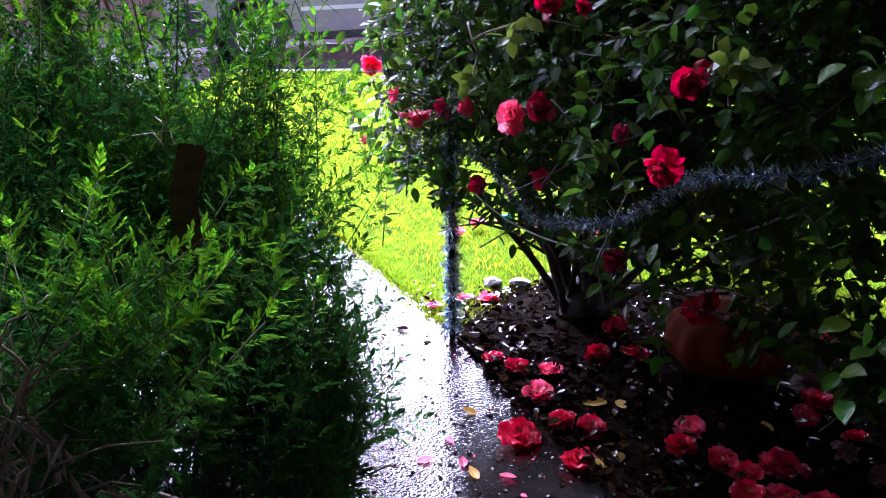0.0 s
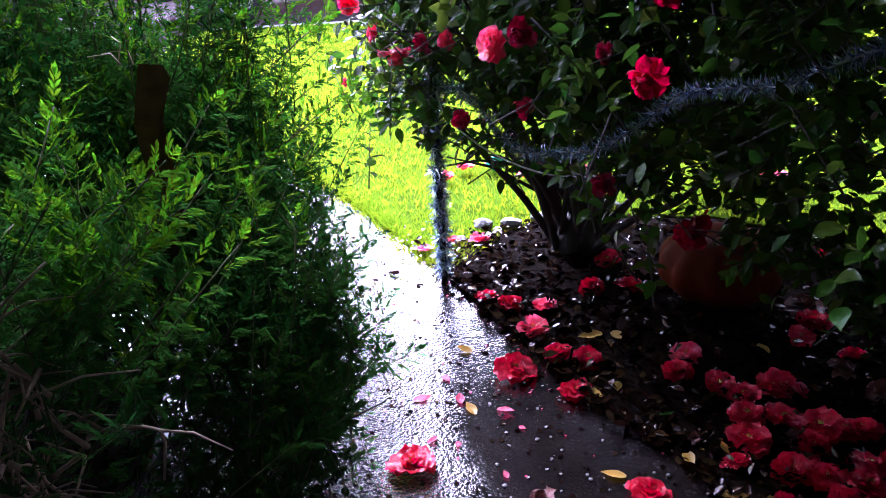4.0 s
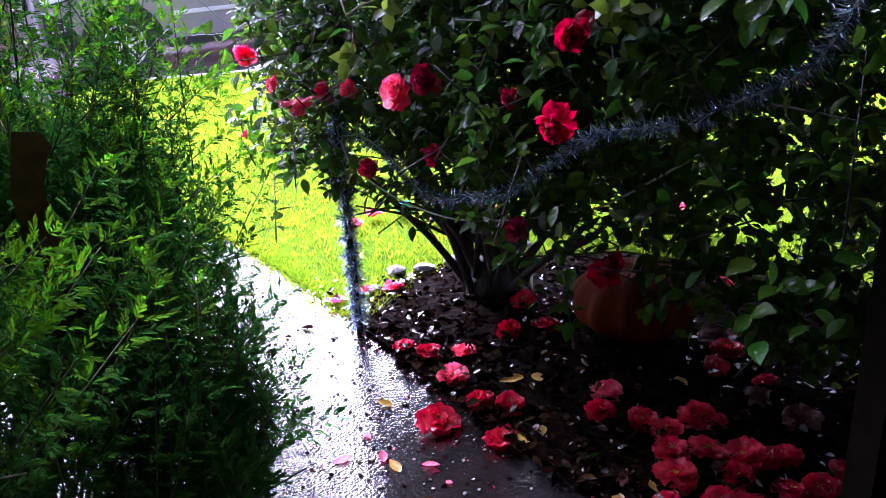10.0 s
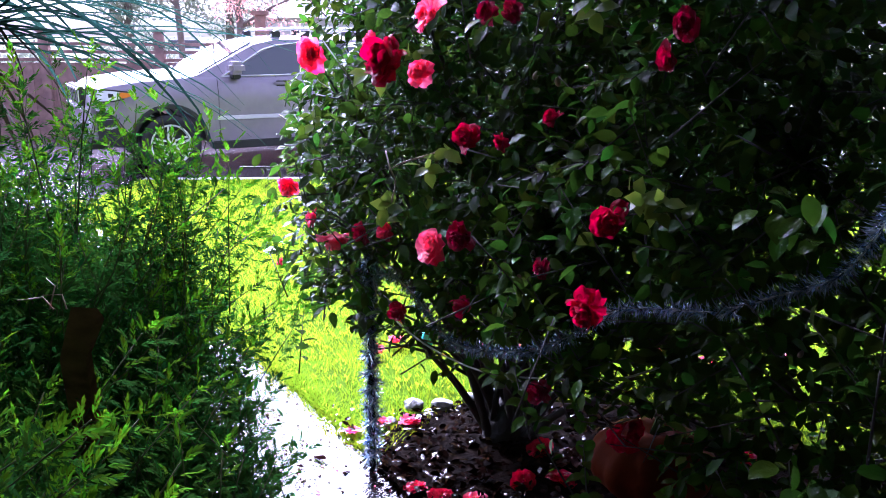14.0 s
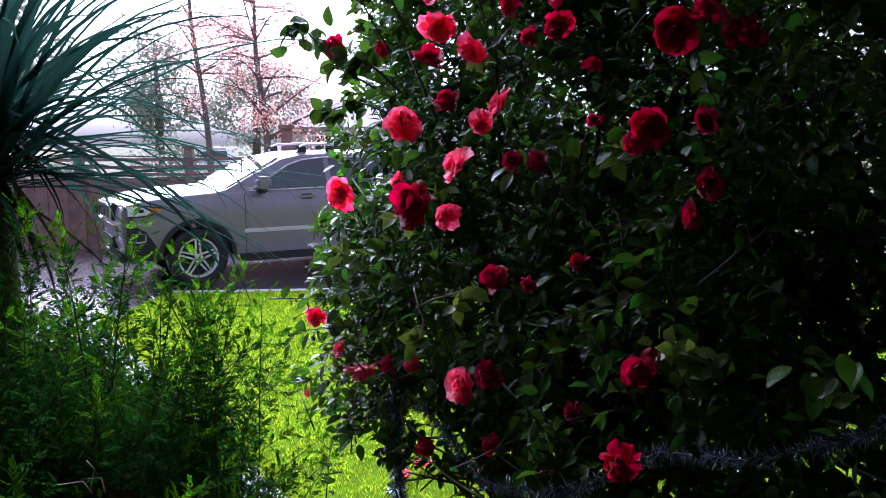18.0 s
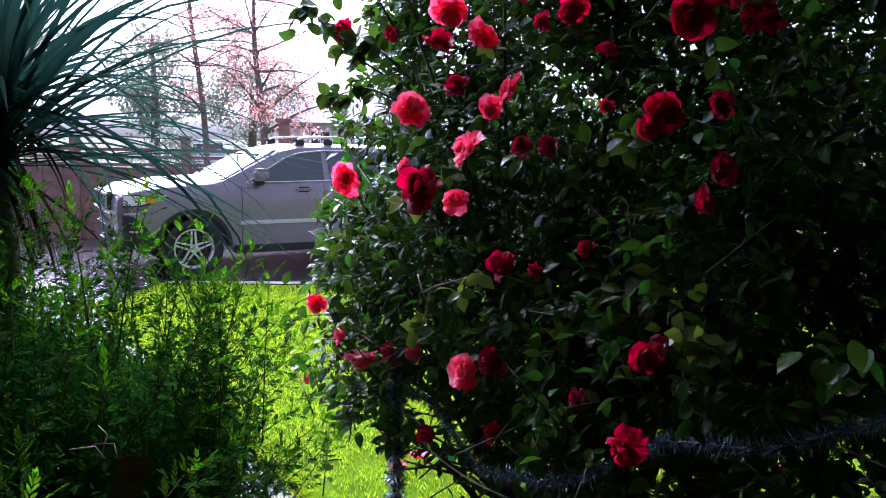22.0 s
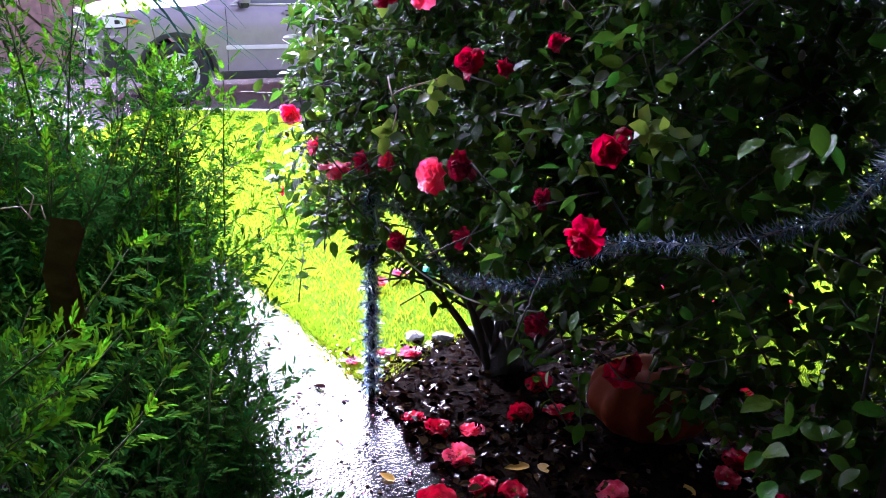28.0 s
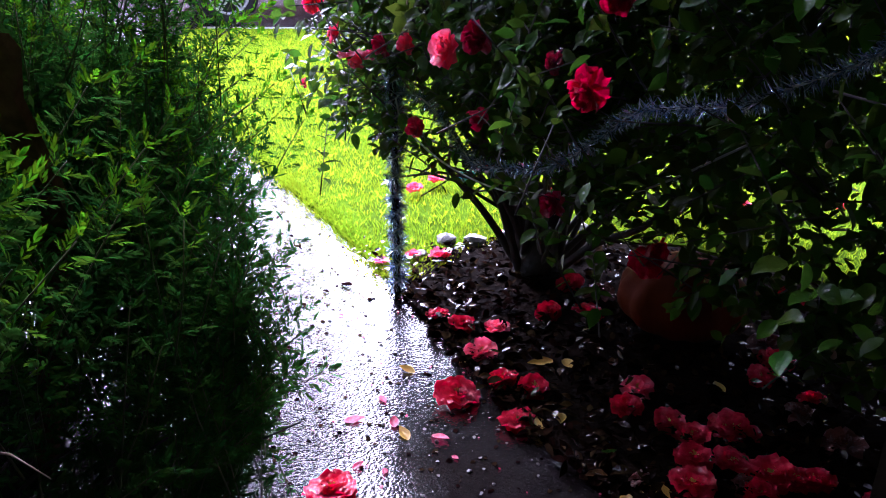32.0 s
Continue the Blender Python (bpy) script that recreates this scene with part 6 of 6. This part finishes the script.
def street_tree(name, base, top, r0, seed, leaves, label, mat, spread, low=2.0, arch=None):
    """Bare trunk with forking limbs and hanging clumps of leaves."""
    rs = random.Random(seed)
    th = empty(name, pose(*base))
    top = Vector(top) - Vector(base)
    line = smooth_line([Vector((0, 0, -0.1)), top * 0.35 + Vector((0.06, 0, 0)), top * 0.7 + Vector((-0.05, 0, 0)), top], 4)
    rad = [r0 * (1 - 0.72 * k / (len(line) - 1)) for k in range(len(line))]
    under(tubes("trunk", [(line, rad)], mat, 9), th)
    tips = []
    for k in range(22):
        i = rs.randrange(4, len(line))
        s = Vector(line[i])
        if s.z < low - 0.4:
            continue
        a = rs.uniform(0, 6.283)
        d = Vector((math.cos(a), math.sin(a) * 0.7, rs.uniform(-0.15, 0.75))).normalized()
        ln = rs.uniform(0.6, 1.0) * spread
        m = s + d * ln * 0.5 + Vector((0, 0, rs.uniform(0.0, 0.25)))
        e = s + d * ln + Vector((0, 0, rs.uniform(-0.4, 0.25)))
        q = smooth_line([s, m, e], 4)
        runs = [(q, [rad[i] * 0.5 * (1 - 0.85 * j / 8) for j in range(9)])]
        tips += q[2:]
        for j in range(5):
            b = Vector(q[rs.randrange(2, 8)])
            d2 = Vector((rs.uniform(-1, 1), rs.uniform(-1, 1), rs.uniform(-0.6, 0.6))).normalized() * ln * rs.uniform(0.2, 0.5)
            runs.append(([b, b + d2 * 0.5 + Vector((0, 0, 0.03)), b + d2], [0.012, 0.008, 0.003]))
            tips += [b + d2 * 0.4, b + d2 * 0.7, b + d2]
        under(tubes("limb", runs, mat, 5), th)
    if arch:
        q = [Vector(p) - Vector(base) for p in arch]
        under(tubes("limb", [(smooth_line(q, 5), [0.05 - 0.0075 * 0.9 * j / 3 for j in range(5 * (len(q) - 1) + 1)])], mat, 5), th)
    r2 = np.random.default_rng(seed)
    t = np.array([list(p) for p in tips])
    t = t[t[:, 2] > low - 0.6]
    if leaves and len(t):
        pos = t[r2.integers(0, len(t), leaves)] + r2.normal(0, 0.16, (leaves, 3)) * np.array([1, 1, 0.8])
        f = leaf_object("crown", CAMELLIA, pos, r2.normal(0, 1, (leaves, 3)) + np.array([0, 0, -0.8]), r2.normal(0, 1, (leaves, 3)), r2.uniform(0.05, 0.09, leaves), M_REDLEAF)
        f["kind"] = "stuff"
        under(f, th, "withered reddish-brown leaves")
    return tagged(th, label, "tree")


street_tree("street_tree", (-2.95, 19, ROAD_Z), (-3.15, 19, 5.0), 0.11, 61, 4600, "slim street tree with withered red-brown leaves", M_TREEBARK, 2.0, 2.1,
            arch=[(-3.12, 19, 4.5), (-3.3, 19, 4.85), (-3.9, 18.9, 5.05), (-4.7, 18.9, 5.12), (-5.5, 18.8, 5.1)])
street_tree("street_tree", (-4.45, 20, ROAD_Z), (-4.85, 20, 6.2), 0.09, 62, 4200, "slim leaning street tree with sparse red leaves", M_TREEBARK, 1.9, 2.1)


def far_wood():
    """A row of trees behind the street, haze put into their pale leaf colour, told apart only as masses."""
    rs = np.random.default_rng(90)
    for k, (x, y, h, w) in enumerate([(-26, 46, 9.5, 4.5), (-20, 44, 11, 4.0), (-13.5, 47, 8.5, 4.0), (-9, 52, 7, 4), (6, 50, 9, 5), (15, 48, 10, 5), (26, 50, 9, 5), (-34, 48, 11, 6), (38, 52, 10, 6)]):
        th = empty("far_tree", pose(x, y, ROAD_Z))
        runs = [([(0, 0, -0.1), (0.1, 0, h * 0.4), (0, 0, h * 0.85)], [0.3, 0.22, 0.05])]
        under(tubes("trunk", runs, M_TREEBARK, 7), th)
        n = 3200
        u = rs.normal(0, 1, (26, 3))
        c = unit(u) * (rs.random((26, 1)) ** 0.4) * np.array([w * 0.75, w * 0.6, h * 0.36]) + np.array([0, 0, h * 0.58])
        pos = c[rs.integers(0, 26, n)] + rs.normal(0, 0.13 * w, (n, 3))
        f = leaf_object("crown", CAMELLIA, pos, rs.normal(0, 1, (n, 3)), rs.normal(0, 1, (n, 3)), rs.uniform(0.2, 0.38, n), M_FARLEAF)
        f["kind"] = "stuff"
        under(f, th)
        tagged(th, "distant leafy tree with rain haze painted into its pale leaves", "tree", "far trees")


far_wood()


garden = sheet("far_garden", [(-300, 13.9), (300, 13.9), (300, 419), (-300, 419)], -0.4, ROAD_Z + 0.03, M_GARDEN)
tagged(garden, kind="structure", label="dull rough ground of the gardens beyond the fence")


def far_shrubs():
    rs = np.random.default_rng(92)
    for k, (x, y, h, w) in enumerate([(-9.5, 17, 1.5, 1.4), (-7.2, 18, 1.3, 1.2), (-6.0, 22, 1.9, 1.2), (-1.0, 21, 1.5, 1.6), (1.2, 19, 1.7, 1.4), (-12, 19, 2.2, 1.8), (3.6, 20, 1.9, 1.6)]):
        th = empty("far_shrub", pose(x, y, ROAD_Z))
        under(tubes("stem", [([(0, 0, -0.1), (0.05, 0, h * 0.4), (0, 0, h * 0.8)], [0.06, 0.04, 0.02])], M_TREEBARK, 6), th)
        n = 1800
        c = unit(rs.normal(0, 1, (14, 3))) * np.array([w * 0.6, w * 0.5, h * 0.36]) + np.array([0, 0, h * 0.52])
        pos = c[rs.integers(0, 14, n)] + rs.normal(0, 0.16 * w, (n, 3)) * np.array([1, 1, 0.8])
        pos = pos[pos[:, 2] > 0.02]
        f = leaf_object("foliage", CAMELLIA, pos, rs.normal(0, 1, (len(pos), 3)), rs.normal(0, 1, (len(pos), 3)), rs.uniform(0.08, 0.15, len(pos)), M_FARLEAF)
        f["kind"] = "stuff"
        under(f, th)
        tagged(th, "dull green shrub behind the street fence", "shrub", "far shrubs")


far_shrubs()


def far_house():
    th = empty("house", pose(-3.0, 62, ROAD_Z))
    part("wall", box(-5.2, 0, 0, 7.5, 7, 2.9), M_STUCCO, th)
    bm = bmesh.new()
    a = [bm.verts.new(p) for p in ((-5.7, -0.6, 2.8), (8, -0.6, 2.8), (8, 3.5, 5.0), (-5.7, 3.5, 5.0), (8, 7.6, 2.8), (-5.7, 7.6, 2.8))]
    for q in ((0, 1, 2, 3), (3, 2, 4, 5), (1, 4, 2), (0, 3, 5), (0, 5, 4, 1)):
        bm.faces.new([a[i] for i in q])
    part("roof", bm, M_ROOF, th)
    for x in (-3.4, 0.2, 4.2):
        w = part("window", box(x, -0.04, 1.0, x + 1.5, 0.02, 2.2), M_WHITE, th)
        part("pane", box(x + 0.08, -0.05, 1.08, x + 0.71, -0.03, 2.12), M_CARGLASS, w)
        part("pane", box(x + 0.79, -0.05, 1.08, x + 1.42, -0.03, 2.12), M_CARGLASS, w)
    tagged(th, "low stucco house beyond the street, haze painted into its pale colours", "house")


far_house()


def white_car():
    th = empty("parked_car", pose(-7.1, 31, ROAD_Z, 0, 0, 8))
    part("body", box(-0.9, 0, 0.3, 0.9, 4.3, 0.95, 0.15), M_WHITE, th)
    bm = box(-0.8, 0.9, 0.9, 0.8, 3.9, 1.5, 0.1)
    for v in bm.verts:
        if v.co.z > 1.2:
            v.co.x *= 0.8
            v.co.y = 2.4 + (v.co.y - 2.4) * 0.7
    part("cabin", bm, M_WHITE, th)
    part("windscreen", box(-0.62, 1.0, 1.0, 0.62, 1.22, 1.38, 0.02), M_CARGLASS, th)
    for x in (-0.6, 0.6):
        part("headlamp", box(x - 0.2, -0.02, 0.62, x + 0.2, 0.08, 0.76, 0.02), M_LAMP, th)
        for y in (0.8, 3.4):
            bm = bmesh.new()
            bmesh.ops.create_cone(bm, cap_ends=True, segments=20, radius1=0.32, radius2=0.32, depth=0.2, matrix=Matrix.Translation((x * 1.33, y, 0.32)) @ Matrix.Rotation(math.pi / 2, 4, "Y"))
            part("wheel", bm, M_RUBBER, th)
    tagged(th, "white car parked far down the street", "car")


white_car()
deck = sheet("porch_step", [(0.80, 0.9), (1.4, 1.22), (2.55, 1.22), (2.55, -1.28), (0.80, -1.28)], 0.0, 0.16, M_WOOD)
tagged(deck, kind="structure", label="dark timber porch step")
